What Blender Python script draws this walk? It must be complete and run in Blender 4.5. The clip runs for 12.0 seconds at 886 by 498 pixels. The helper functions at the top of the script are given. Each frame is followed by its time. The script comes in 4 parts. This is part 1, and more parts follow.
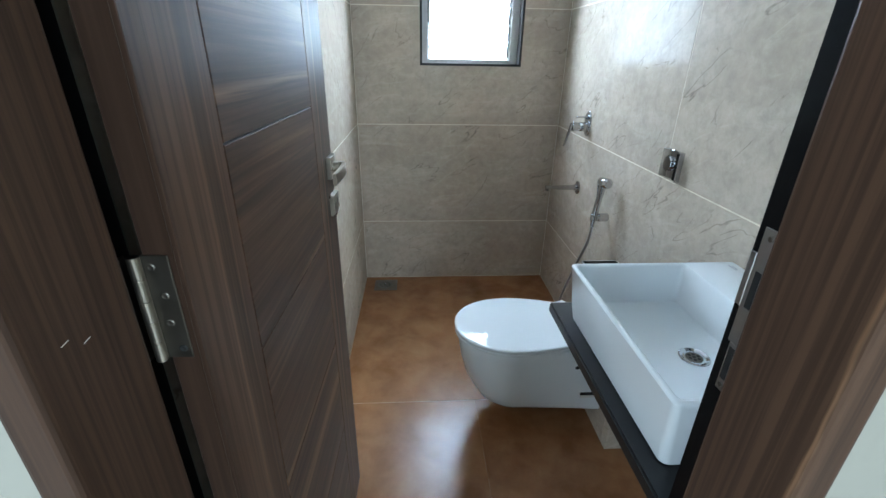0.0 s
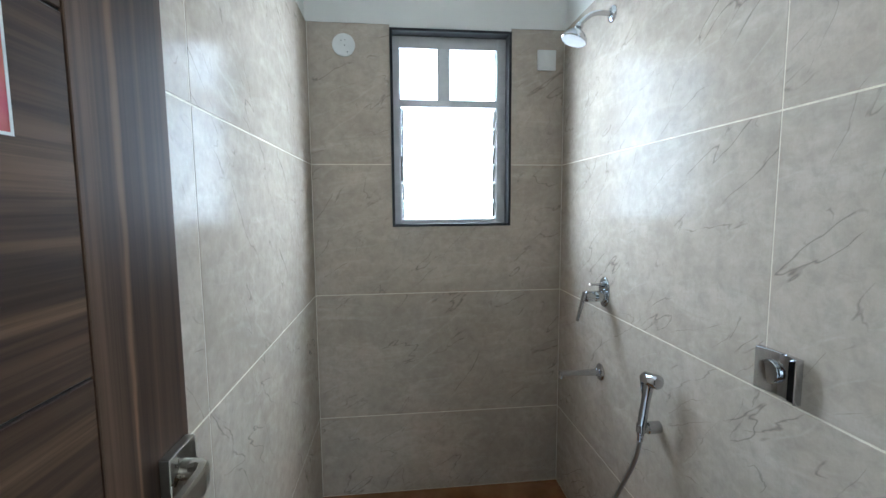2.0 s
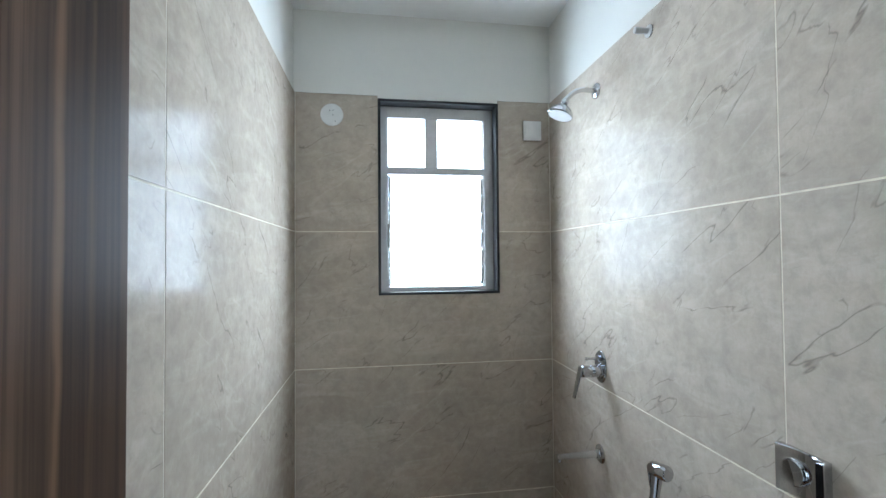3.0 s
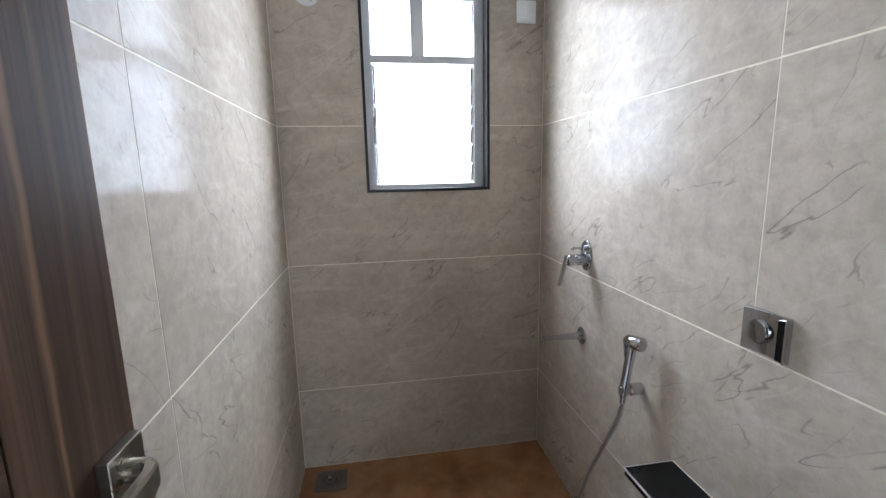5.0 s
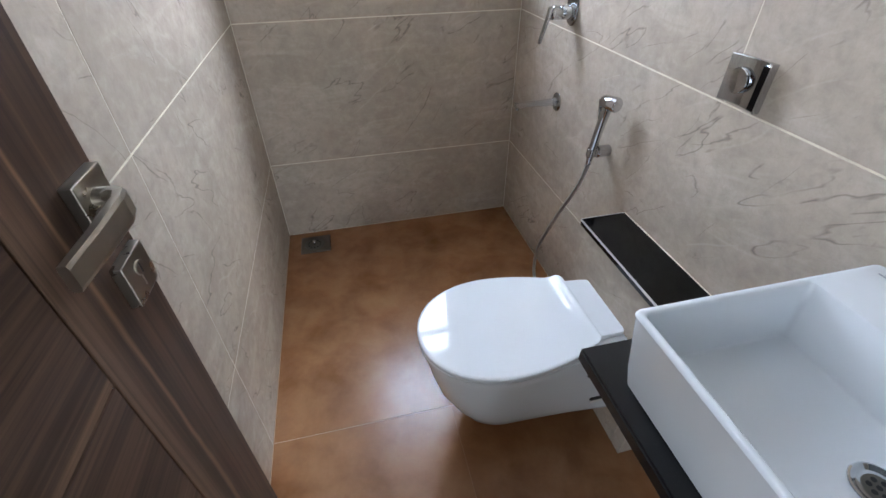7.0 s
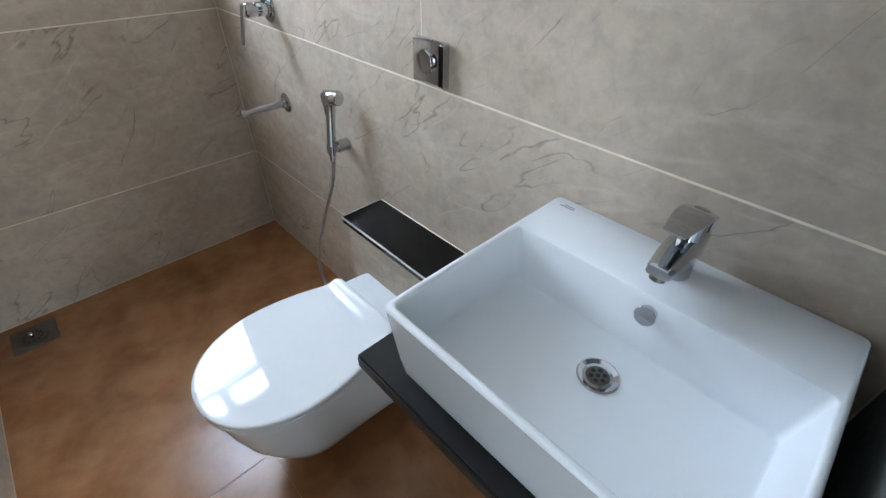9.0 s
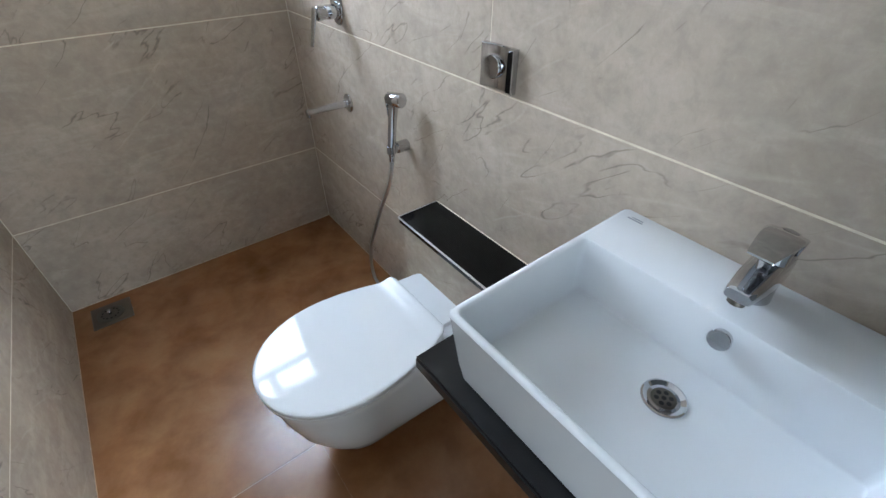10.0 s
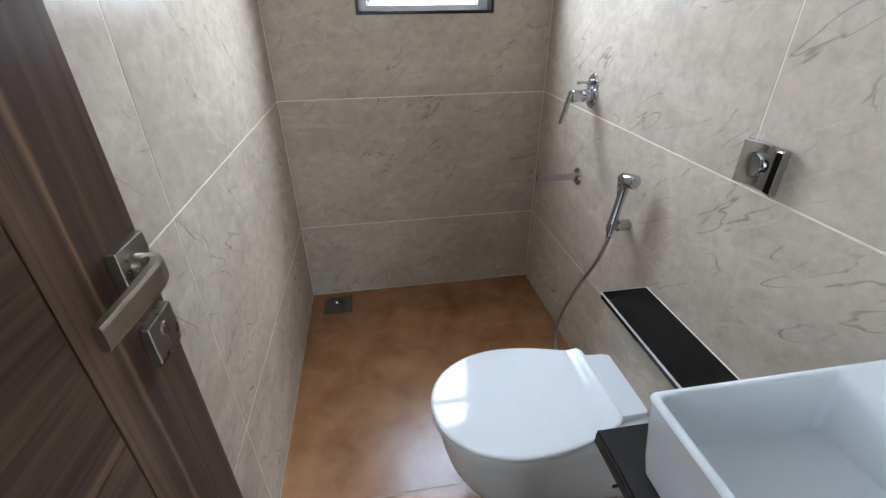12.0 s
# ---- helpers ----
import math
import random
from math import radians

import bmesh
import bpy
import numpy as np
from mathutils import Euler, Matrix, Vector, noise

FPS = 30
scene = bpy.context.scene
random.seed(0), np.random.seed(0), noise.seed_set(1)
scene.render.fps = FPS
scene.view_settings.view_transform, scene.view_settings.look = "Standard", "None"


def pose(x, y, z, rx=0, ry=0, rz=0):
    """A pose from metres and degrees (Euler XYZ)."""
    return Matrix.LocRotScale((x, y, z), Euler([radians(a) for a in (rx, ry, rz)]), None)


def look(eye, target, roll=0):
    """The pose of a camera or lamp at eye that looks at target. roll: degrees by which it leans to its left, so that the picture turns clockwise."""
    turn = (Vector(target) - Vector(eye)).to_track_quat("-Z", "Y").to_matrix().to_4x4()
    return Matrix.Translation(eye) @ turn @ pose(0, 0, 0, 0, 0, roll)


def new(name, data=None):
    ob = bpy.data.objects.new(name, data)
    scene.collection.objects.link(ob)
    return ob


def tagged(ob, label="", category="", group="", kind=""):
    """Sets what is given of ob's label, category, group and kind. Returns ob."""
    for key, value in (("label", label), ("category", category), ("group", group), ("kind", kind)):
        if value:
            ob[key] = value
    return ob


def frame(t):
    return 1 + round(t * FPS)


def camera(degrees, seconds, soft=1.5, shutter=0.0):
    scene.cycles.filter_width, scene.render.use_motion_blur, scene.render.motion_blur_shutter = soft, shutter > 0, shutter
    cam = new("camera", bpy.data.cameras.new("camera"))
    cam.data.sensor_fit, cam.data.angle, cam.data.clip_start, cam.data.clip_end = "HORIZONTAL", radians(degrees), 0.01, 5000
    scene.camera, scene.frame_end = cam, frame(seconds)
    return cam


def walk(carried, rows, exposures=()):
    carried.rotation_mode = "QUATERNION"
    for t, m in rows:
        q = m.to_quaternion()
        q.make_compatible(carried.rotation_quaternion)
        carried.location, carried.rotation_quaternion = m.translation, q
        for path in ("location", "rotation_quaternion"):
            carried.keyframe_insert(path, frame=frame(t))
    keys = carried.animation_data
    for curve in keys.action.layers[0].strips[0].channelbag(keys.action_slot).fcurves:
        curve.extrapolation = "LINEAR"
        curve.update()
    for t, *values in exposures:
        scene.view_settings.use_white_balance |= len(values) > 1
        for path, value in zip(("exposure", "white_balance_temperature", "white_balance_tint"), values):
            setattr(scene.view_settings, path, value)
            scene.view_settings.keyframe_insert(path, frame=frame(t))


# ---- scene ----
cam = camera(91.3, 12.0)
PATH = [
    (0, (-0.242, -0.005, 1.371), (-0.123, 1.817, 0.554), 1.0),
    (0.5, (-0.243, 0.001, 1.384), (-0.118, 1.899, 0.766), 0.8),
    (1, (-0.253, 0.071, 1.388), (-0.09, 2.025, 0.995), 0.4),
    (1.5, (-0.238, 0.304, 1.378), (-0.033, 2.276, 1.115), -0.1),
    (2, (-0.201, 0.556, 1.412), (0.012, 2.535, 1.216), -0.4),
    (2.5, (-0.207, 0.636, 1.452), (0.049, 2.619, 1.379), -0.4),
    (2.7, (-0.213, 0.626, 1.48), (0.067, 2.607, 1.481), -0.3),
    (4.3, (-0.203, 0.619, 1.455), (0.107, 2.593, 1.553), -0.9),
    (4.5, (-0.202, 0.623, 1.437), (0.112, 2.598, 1.419), -1.1),
    (5, (-0.199, 0.624, 1.397), (0.115, 2.569, 1.052), -1.2),
    (5.5, (-0.209, 0.621, 1.36), (0.098, 2.488, 0.711), -0.7),
    (6, (-0.212, 0.627, 1.341), (0.082, 2.374, 0.412), -0.7),
    (6.5, (-0.213, 0.626, 1.332), (0.065, 2.236, 0.179), -0.5),
    (8.3, (-0.112, 0.623, 1.337), (0.71, 1.943, 0.079), -0.4),
    (8.5, (-0.096, 0.621, 1.332), (0.813, 1.886, 0.077), -0.2),
    (9, (-0.083, 0.62, 1.328), (1.013, 1.738, 0.083), 1.1),
    (9.5, (-0.081, 0.634, 1.334), (1.001, 1.75, 0.076), 0.3),
    (10, (-0.107, 0.649, 1.34), (0.842, 1.888, 0.09), -0.3),
    (10.5, (-0.144, 0.649, 1.345), (0.598, 2.051, 0.127), -0.4),
    (11, (-0.165, 0.635, 1.34), (0.357, 2.16, 0.156), -0.4),
    (11.5, (-0.183, 0.621, 1.336), (0.142, 2.24, 0.207), -0.1),
    (12, (-0.188, 0.613, 1.354), (0.081, 2.332, 0.368), -0.6),
]
walk(cam, [(t, look(eye, target, roll)) for t, eye, target, roll in PATH],
     [(0, 0.27, 5480, -1), (1.0, 0.27, 5600, 0), (1.5, 0.1, 5600, 2), (2.5, -0.05, 5600, 1), (4.5, 0.0, 5820, 8), (5.5, 0.12, 5950, 11), (6.5, 0.27, 5950, 12), (9.0, 0.33, 5900, 7), (9.5, 0.31, 5900, 7), (12, 0.3, 5980, 8)])

# ---- world, lamps, exposure ----
scene.view_settings.exposure = 0.0
world = bpy.data.worlds.new("world")
scene.world = world
world.use_nodes = True
wn = world.node_tree
sky = wn.nodes.new("ShaderNodeTexSky")
sky.sky_type, sky.sun_disc = "NISHITA", False
sky.sun_elevation, sky.sun_rotation = radians(50), radians(150)
wn.nodes["Background"].inputs[1].default_value = 0.12
wn.links.new(sky.outputs[0], wn.nodes["Background"].inputs[0])


def lamp(name, m, w, h, power, colour):
    data = bpy.data.lights.new(name, "AREA")
    data.shape, data.size, data.size_y, data.energy, data.color = "RECTANGLE", w, h, power, colour
    ob = new(name, data)
    ob.matrix_world = m
    return ob


sun = new("sun", bpy.data.lights.new("sun", "SUN"))
sun.data.energy, sun.data.angle, sun.data.color = 1.0, radians(12), (1.0, 0.96, 0.9)
sun.matrix_world = pose(0, 0, 6, 40, 0, 150)
lamp("window_light", look((0.065, 2.86, 1.765), (0.065, 0, 1.765)), 1.30, 1.70, 143, (0.80, 0.885, 1.0))
# fill lamp added behind the viewpoint; its opening is assumed, out of view
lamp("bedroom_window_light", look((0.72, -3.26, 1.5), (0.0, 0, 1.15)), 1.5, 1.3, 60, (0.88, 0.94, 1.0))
# side fill added through the doorway to brighten basin and right wall
lamp("balcony_door_light", look((-2.66, -1.85, 1.4), (0.37, 0.6, 1.0)), 1.4, 1.9, 60, (0.88, 0.94, 1.0))

# ---- materials ----


class Mat:
    """A node material under construction."""

    def __init__(self, name, rough=0.5, metal=0.0, colour=(0.5, 0.5, 0.5), coat=0.0, ior=None):
        self.m = bpy.data.materials.new(name)
        self.m.use_nodes = True
        self.t = self.m.node_tree
        self.b = self.t.nodes["Principled BSDF"]
        self.b.inputs["Base Color"].default_value = (*colour, 1)
        self.b.inputs["Roughness"].default_value = rough
        self.b.inputs["Metallic"].default_value = metal
        self.b.inputs["Coat Weight"].default_value = coat
        if ior:
            self.b.inputs["IOR"].default_value = ior

    def node(self, kind, **values):
        n = self.t.nodes.new("ShaderNode" + kind)
        for k, v in values.items():
            k = k.replace("_", " ")
            if k in n.inputs:
                self.put(n.inputs[k], v)
            else:
                raise KeyError(k)
        return n

    def put(self, socket, v):
        if isinstance(v, bpy.types.NodeSocket):
            self.t.links.new(v, socket)
        else:
            socket.default_value = v

    def coords(self, scale=(1, 1, 1), rot=(0, 0, 0), jitter=0.0):
        c = self.t.nodes.new("ShaderNodeTexCoord").outputs["Object"]
        if jitter:
            info = self.t.nodes.new("ShaderNodeObjectInfo")
            mul = self.node("Math", )
            mul.operation = "MULTIPLY"
            self.put(mul.inputs[0], info.outputs["Random"])
            mul.inputs[1].default_value = jitter
            add = self.t.nodes.new("ShaderNodeVectorMath")
            add.operation = "ADD"
            self.put(add.inputs[0], c)
            self.put(add.inputs[1], mul.outputs[0])
            c = add.outputs[0]
        mp = self.t.nodes.new("ShaderNodeMapping")
        self.put(mp.inputs["Vector"], c)
        mp.inputs["Rotation"].default_value = [radians(a) for a in rot]
        mp.inputs["Scale"].default_value = scale
        return mp.outputs[0]

    def drawn_out(self, vec, d, k):
        """The coordinates with lengths along d made k times as large in the pattern."""
        d = Vector(d).normalized()
        dot = self.t.nodes.new("ShaderNodeVectorMath")
        dot.operation = "DOT_PRODUCT"
        self.put(dot.inputs[0], vec)
        dot.inputs[1].default_value = d
        sc = self.t.nodes.new("ShaderNodeVectorMath")
        sc.operation = "SCALE"
        sc.inputs[0].default_value = d * (1 / k - 1)
        self.put(sc.inputs["Scale"], dot.outputs["Value"])
        add = self.t.nodes.new("ShaderNodeVectorMath")
        add.operation = "ADD"
        self.put(add.inputs[0], vec)
        self.put(add.inputs[1], sc.outputs[0])
        return add.outputs[0]

    def noise(self, vec, scale, detail=4, rough=0.5, distort=0.0):
        n = self.node("TexNoise", Vector=vec, Scale=scale, Detail=detail, Roughness=rough, Distortion=distort)
        return n.outputs["Fac"]

    def ramp(self, fac, *stops):
        n = self.t.nodes.new("ShaderNodeValToRGB")
        e = n.color_ramp.elements
        while len(e) < len(stops):
            e.new(0.5)
        for el, (p, c) in zip(e, stops):
            el.position = p
            el.color = (c, c, c, 1) if isinstance(c, (int, float)) else (*c, 1)
        self.put(n.inputs[0], fac)
        return n.outputs[0]

    def mix(self, fac, a, b, mode="MIX"):
        n = self.t.nodes.new("ShaderNodeMix")
        n.data_type, n.blend_type = "RGBA", mode
        for sock, v in ((n.inputs[0], fac), (n.inputs[6], a), (n.inputs[7], b)):
            if isinstance(v, tuple):
                v = (*v, 1)
            self.put(sock, v)
        return n.outputs[2]

    def maths(self, op, a, b=0.0):
        n = self.t.nodes.new("ShaderNodeMath")
        n.operation = op
        self.put(n.inputs[0], a)
        self.put(n.inputs[1], b)
        return n.outputs[0]

    def colour(self, v):
        self.put(self.b.inputs["Base Color"], v)
        return self

    def rough(self, v):
        self.put(self.b.inputs["Roughness"], v)
        return self

    def sheen_layer(self, share, rough):
        """A thin even gloss over a matt base."""
        self.b.inputs["Specular IOR Level"].default_value = 0.0
        g = self.t.nodes.new("ShaderNodeBsdfGlossy")
        self.put(g.inputs["Roughness"], rough)
        mix = self.t.nodes.new("ShaderNodeMixShader")
        self.put(mix.inputs[0], share)
        self.t.links.new(self.b.outputs[0], mix.inputs[1])
        self.t.links.new(g.outputs[0], mix.inputs[2])
        self.t.links.new(mix.outputs[0], self.t.nodes["Material Output"].inputs[0])

    def bump(self, h, strength=0.2, dist=0.001):
        n = self.node("Bump", Height=h, Strength=strength, Distance=dist)
        self.t.links.new(n.outputs[0], self.b.inputs["Normal"])
        return self


def stone_tile(name, base, dark, light, rough, gloss=0.023):
    m = Mat(name, rough)
    m.b.inputs["Specular IOR Level"].default_value = 0.0
    v = m.coords((1, 1, 1), (18, 32, 10), 7.0)
    cloud = m.noise(v, 2.6, 6, 0.62, 0.5)
    fine = m.noise(v, 75, 3, 0.6)
    # long pale smears, lying a little off level
    streak = m.noise(m.coords((2.2, 2.2, 8.5), (14, 12, 0), 7.0), 1.5, 6, 0.62, 0.9)
    blotch = m.noise(m.coords((2, 2, 3.4), (0, 20, 0), 4.0), 2.3, 5, 0.65, 0.4)
    col = m.mix(m.ramp(cloud, (0.32, 0.0), (0.66, 1.0)), dark, base)
    col = m.mix(m.maths("MULTIPLY", m.ramp(streak, (0.51, 0.0), (0.70, 1.0)), 0.42), col, light)
    col = m.mix(m.maths("MULTIPLY", m.ramp(blotch, (0.55, 0.0), (0.75, 1.0)), 0.35), col, tuple(c * 0.82 for c in dark))
    col = m.mix(m.maths("MULTIPLY", m.ramp(fine, (0.35, 1.0), (0.55, 0.0)), 0.14), col, dark)

    def in_plane(jit):
        """Coordinates that run level along either wall and up it."""
        sep = m.t.nodes.new("ShaderNodeSeparateXYZ")
        m.put(sep.inputs[0], m.coords((1, 1, 1), (0, 0, 0), 0))
        info = m.t.nodes.new("ShaderNodeObjectInfo")
        com = m.t.nodes.new("ShaderNodeCombineXYZ")
        m.put(com.inputs[0], m.maths("SUBTRACT", sep.outputs[0], sep.outputs[1]))
        m.put(com.inputs[1], m.maths("ADD", m.maths("MULTIPLY", info.outputs["Random"], 9.0), jit))
        m.put(com.inputs[2], sep.outputs[2])
        return com.outputs[0]

    def vein(slope, long, jit, freq, level, width, g_freq, g0, g1, strength, colour, col):
        d = (math.cos(radians(slope)), 0, math.sin(radians(slope)))
        n = m.noise(m.drawn_out(in_plane(jit), d, long), freq, 5, 0.42, 0.05)
        line = m.ramp(m.maths("ABSOLUTE", m.maths("SUBTRACT", n, level)), (0.0, 1.0), (width, 0.0))
        gate = m.ramp(m.noise(in_plane(jit + 20), g_freq, 4, 0.6), (g0, 0.0), (g1, 1.0))
        return m.mix(m.maths("MULTIPLY", m.maths("MULTIPLY", line, gate), strength), col, colour)

    black = tuple(c * 0.30 for c in dark)
    speck = m.noise(v, 28, 5, 0.7, 0.3)
    col = m.mix(m.maths("MULTIPLY", m.ramp(speck, (0.48, 0.0), (0.66, 1.0)), 0.40), col, tuple(c * 0.80 for c in dark))
    col = m.mix(m.maths("MULTIPLY", m.ramp(speck, (0.30, 1.0), (0.46, 0.0)), 0.25), col, light)
    thread = m.noise(m.coords((260, 260, 30), (0, 0, 0)), 1.0, 2, 0.5)
    col = m.mix(m.maths("MULTIPLY", m.ramp(thread, (0.45, 0.0), (0.65, 1.0)), 0.10), col, dark)
    col = vein(14, 4.0, 3.0, 8.0, 0.53, 0.0300, 4.0, 0.50, 0.62, 0.28, light, col)
    col = vein(32, 4.0, 14.0, 9.0, 0.50, 0.0200, 5.0, 0.52, 0.62, 0.30, light, col)
    col = vein(38, 4.0, 5.0, 5.0, 0.50, 0.0038, 4.0, 0.49, 0.55, 0.60, black, col)
    col = vein(24, 4.0, 8.0, 5.6, 0.51, 0.0034, 4.5, 0.52, 0.58, 0.55, black, col)
    col = vein(58, 3.4, 11.0, 6.0, 0.49, 0.0034, 5.0, 0.53, 0.58, 0.46, black, col)
    col = vein(44, 4.0, 19.0, 8.0, 0.50, 0.0036, 5.5, 0.59, 0.63, 0.26, black, col)
    m.colour(col)
    fr = m.t.nodes.new("ShaderNodeFresnel")
    fr.inputs["IOR"].default_value = 1.45
    m.sheen_layer(m.maths("MULTIPLY", fr.outputs[0], gloss), m.ramp(fine, (0.3, rough - 0.015), (0.7, rough + 0.015)))
    return m.m


def floor_tile():
    m = Mat("terracotta_floor_tile", 0.3)
    v = m.coords((1, 1, 1), (0, 0, 20), 3.0)
    big = m.noise(v, 4.6, 6, 0.6, 0.25)
    mid = m.noise(v, 9, 4, 0.5, 0.3)
    col = m.mix(m.ramp(big, (0.27, 0.0), (0.73, 1.0)), (0.165, 0.064, 0.022), (0.30, 0.140, 0.056))
    col = m.mix(m.maths("MULTIPLY", m.ramp(mid, (0.34, 0.0), (0.70, 1.0)), 0.50), col, (0.37, 0.21, 0.105))
    col = m.mix(m.maths("MULTIPLY", m.ramp(m.noise(v, 90, 3, 0.6), (0.4, 1.0), (0.55, 0.0)), 0.07), col, (0.15, 0.065, 0.03))
    m.colour(col)
    m.b.inputs["IOR"].default_value = 1.5
    m.b.inputs["Roughness"].default_value = 0.25
    m.bump(m.noise(v, 25, 2, 0.5), 0.06, 0.0005)
    return m.m


def walnut(name, along, rough=0.42, stripes=(), figure=1.0, across=0):
    """along: the local axis of the grain, 'x' or 'z'; stripes lie at places on the axis across."""
    m = Mat(name, rough)
    s = (1.0, 24, 24) if along == "x" else (20, 20, 0.35)
    s2 = (3, 150, 150) if along == "x" else (150, 150, 2)
    tilt = (0, 9, 0) if along == "x" else (0, 0, 0)
    v = m.coords(s, tilt, 3.0)
    k = 1.35 if along == "x" else 1.3
    a = m.noise(v, 1.0, 5, 0.6, 0.5)
    fine = m.noise(m.coords(s2, tilt, 3.0), 1.0, 4, 0.6)
    v3 = m.coords(tuple(q * (0.55 if along == "x" else 0.42) for q in s), tilt, 5.0)
    band = m.noise(v3, 1.0, 3, 0.5, 0.6)
    col = m.mix(m.ramp(a, (0.3, 0.5 - 0.5 * figure), (0.72, 0.5 + 0.5 * figure)), (0.028 * k, 0.0160 * k, 0.0108 * k), (0.092 * k, 0.0540 * k, 0.0350 * k))
    col = m.mix(m.maths("MULTIPLY", m.ramp(band, (0.56, 0.0), (0.66, 1.0)), 0.62 if along == "x" else 0.28 * figure), col, (0.190 * k, 0.112 * k, 0.064 * k))
    col = m.mix(m.maths("MULTIPLY", m.ramp(fine, (0.38, 1.0), (0.58, 0.0)), 0.55), col, (0.030, 0.018, 0.013))
    for at, width, strength in stripes:
        sep = m.t.nodes.new("ShaderNodeSeparateXYZ")
        m.put(sep.inputs[0], m.coords())
        wave = m.maths("MULTIPLY", m.maths("SUBTRACT", m.noise(m.coords((1, 1, 2.2)), 1.0, 4, 0.6), 0.5), 0.028)
        off = m.maths("ABSOLUTE", m.maths("ADD", m.maths("SUBTRACT", sep.outputs[across], at), wave))
        thick = m.ramp(m.noise(m.coords((1, 1, 3)), 1.3, 3), (0.3, width * 0.5), (0.7, width * 1.4))
        line = m.ramp(m.maths("DIVIDE", off, thick), (0.2, 1.0), (1.0, 0.0))
        col = m.mix(m.maths("MULTIPLY", line, strength), col, (0.27, 0.155, 0.085))
    m.colour(col)
    fr = m.t.nodes.new("ShaderNodeFresnel")
    fr.inputs["IOR"].default_value = 1.45
    m.sheen_layer(m.maths("MULTIPLY", fr.outputs[0], 0.46), m.ramp(fine, (0.3, rough + 0.02), (0.7, rough - 0.05)))
    return m.m


def painted(name, colour, rough=0.7):
    m = Mat(name, rough)
    v = m.coords()
    col = m.mix(m.ramp(m.noise(v, 1.6, 4, 0.6), (0.3, 0.0), (0.7, 1.0)), tuple(c * 0.94 for c in colour), colour)
    m.colour(m.mix(m.maths("MULTIPLY", m.ramp(m.noise(v, 35, 3), (0.3, 1.0), (0.45, 0.0)), 0.12), col, tuple(c * 0.85 for c in colour)))
    m.bump(m.noise(v, 120, 3), 0.2, 0.0008)
    return m.m


def granite(name, rough, dark=1.0):
    m = Mat(name, rough)
    v = m.coords()
    fl = m.node("TexVoronoi", Vector=v, Scale=420.0).outputs["Distance"]
    m.b.inputs["IOR"].default_value = 1.4
    col = m.mix(m.ramp(fl, (0.08, 1.0), (0.2, 0.0)), tuple(dark * q for q in (0.008, 0.008, 0.009)), tuple(dark * q for q in (0.030, 0.031, 0.034)))
    m.colour(m.mix(m.maths("MULTIPLY", m.ramp(m.noise(v, 7, 5), (0.55, 0.0), (0.75, 1.0)), 0.15), col, (0.05 * dark, 0.05 * dark, 0.05 * dark)))
    m.rough(m.ramp(m.noise(v, 12, 4), (0.3, rough), (0.7, rough + 0.03)))
    return m.m


def metal(name, colour, rough, wear=0.03):
    m = Mat(name, rough, 1.0, colour)
    v = m.coords()
    m.rough(m.ramp(m.noise(v, 30, 4), (0.35, rough), (0.75, rough + wear)))
    m.colour(m.mix(m.maths("MULTIPLY", m.ramp(m.noise(v, 55, 4), (0.55, 0.0), (0.75, 1.0)), 0.2), colour, tuple(c * 0.75 for c in colour)))
    return m.m


def ceramic():
    m = Mat("white_glazed_ceramic", 0.06, ior=1.6)
    v = m.coords()
    m.colour(m.mix(m.ramp(m.noise(v, 4, 3), (0.3, 0.0), (0.7, 1.0)), (0.755, 0.790, 0.82), (0.785, 0.820, 0.85)))
    m.rough(m.ramp(m.noise(v, 9, 4), (0.4, 0.02), (0.7, 0.05)))
    return m.m


def glass(name, rough, tint=(1, 1, 1)):
    m = Mat(name, rough, colour=tint, ior=1.1)
    m.b.inputs["Transmission Weight"].default_value = 1.0
    return m.m


def grout_mat(name, colour):
    m = Mat(name, 0.8)
    v = m.coords()
    m.colour(m.mix(m.ramp(m.noise(v, 20, 4), (0.3, 0.0), (0.7, 1.0)), tuple(c * 0.75 for c in colour), colour))
    return m.m


def plain(name, colour, rough, metallic=0.0):
    m = Mat(name, rough, metallic, colour)
    v = m.coords()
    m.colour(m.mix(m.ramp(m.noise(v, 25, 4), (0.3, 0.0), (0.7, 1.0)), tuple(c * 0.9 for c in colour), colour))
    return m.m


TILE = stone_tile("warm_grey_stone_tile", (0.500, 0.426, 0.348), (0.400, 0.340, 0.276), (0.615, 0.555, 0.472), 0.150, 0.26)
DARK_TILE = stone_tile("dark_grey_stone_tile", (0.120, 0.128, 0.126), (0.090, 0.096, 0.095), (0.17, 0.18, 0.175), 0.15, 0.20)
FLOOR = floor_tile()
GROUT = grout_mat("cream_grout", (0.84, 0.77, 0.62))
FLOOR_GROUT = grout_mat("brown_grout", (0.48, 0.33, 0.22))
WOOD_V = walnut("walnut_laminate_upright", "z")
WOOD_STILE = walnut("walnut_laminate_stile", "z", 0.42, ((0.601, 0.0065, 0.5), (0.638, 0.004, 0.1), (0.075, 0.005, 0.25), (0.110, 0.003, 0.2)))
WOOD_JAMB = walnut("walnut_laminate_jamb", "z", 0.42, ((0.253, 0.0035, 0.55),), 0.28, 1)
WOOD_PLAIN = walnut("walnut_laminate_plain", "z", 0.42, (), 0.32)
WOOD_H = walnut("walnut_laminate_level", "x")
PAINT = painted("white_wall_paint", (0.72, 0.70, 0.65))
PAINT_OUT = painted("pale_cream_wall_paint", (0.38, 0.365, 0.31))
CEIL = painted("white_ceiling_paint", (0.86, 0.85, 0.83))
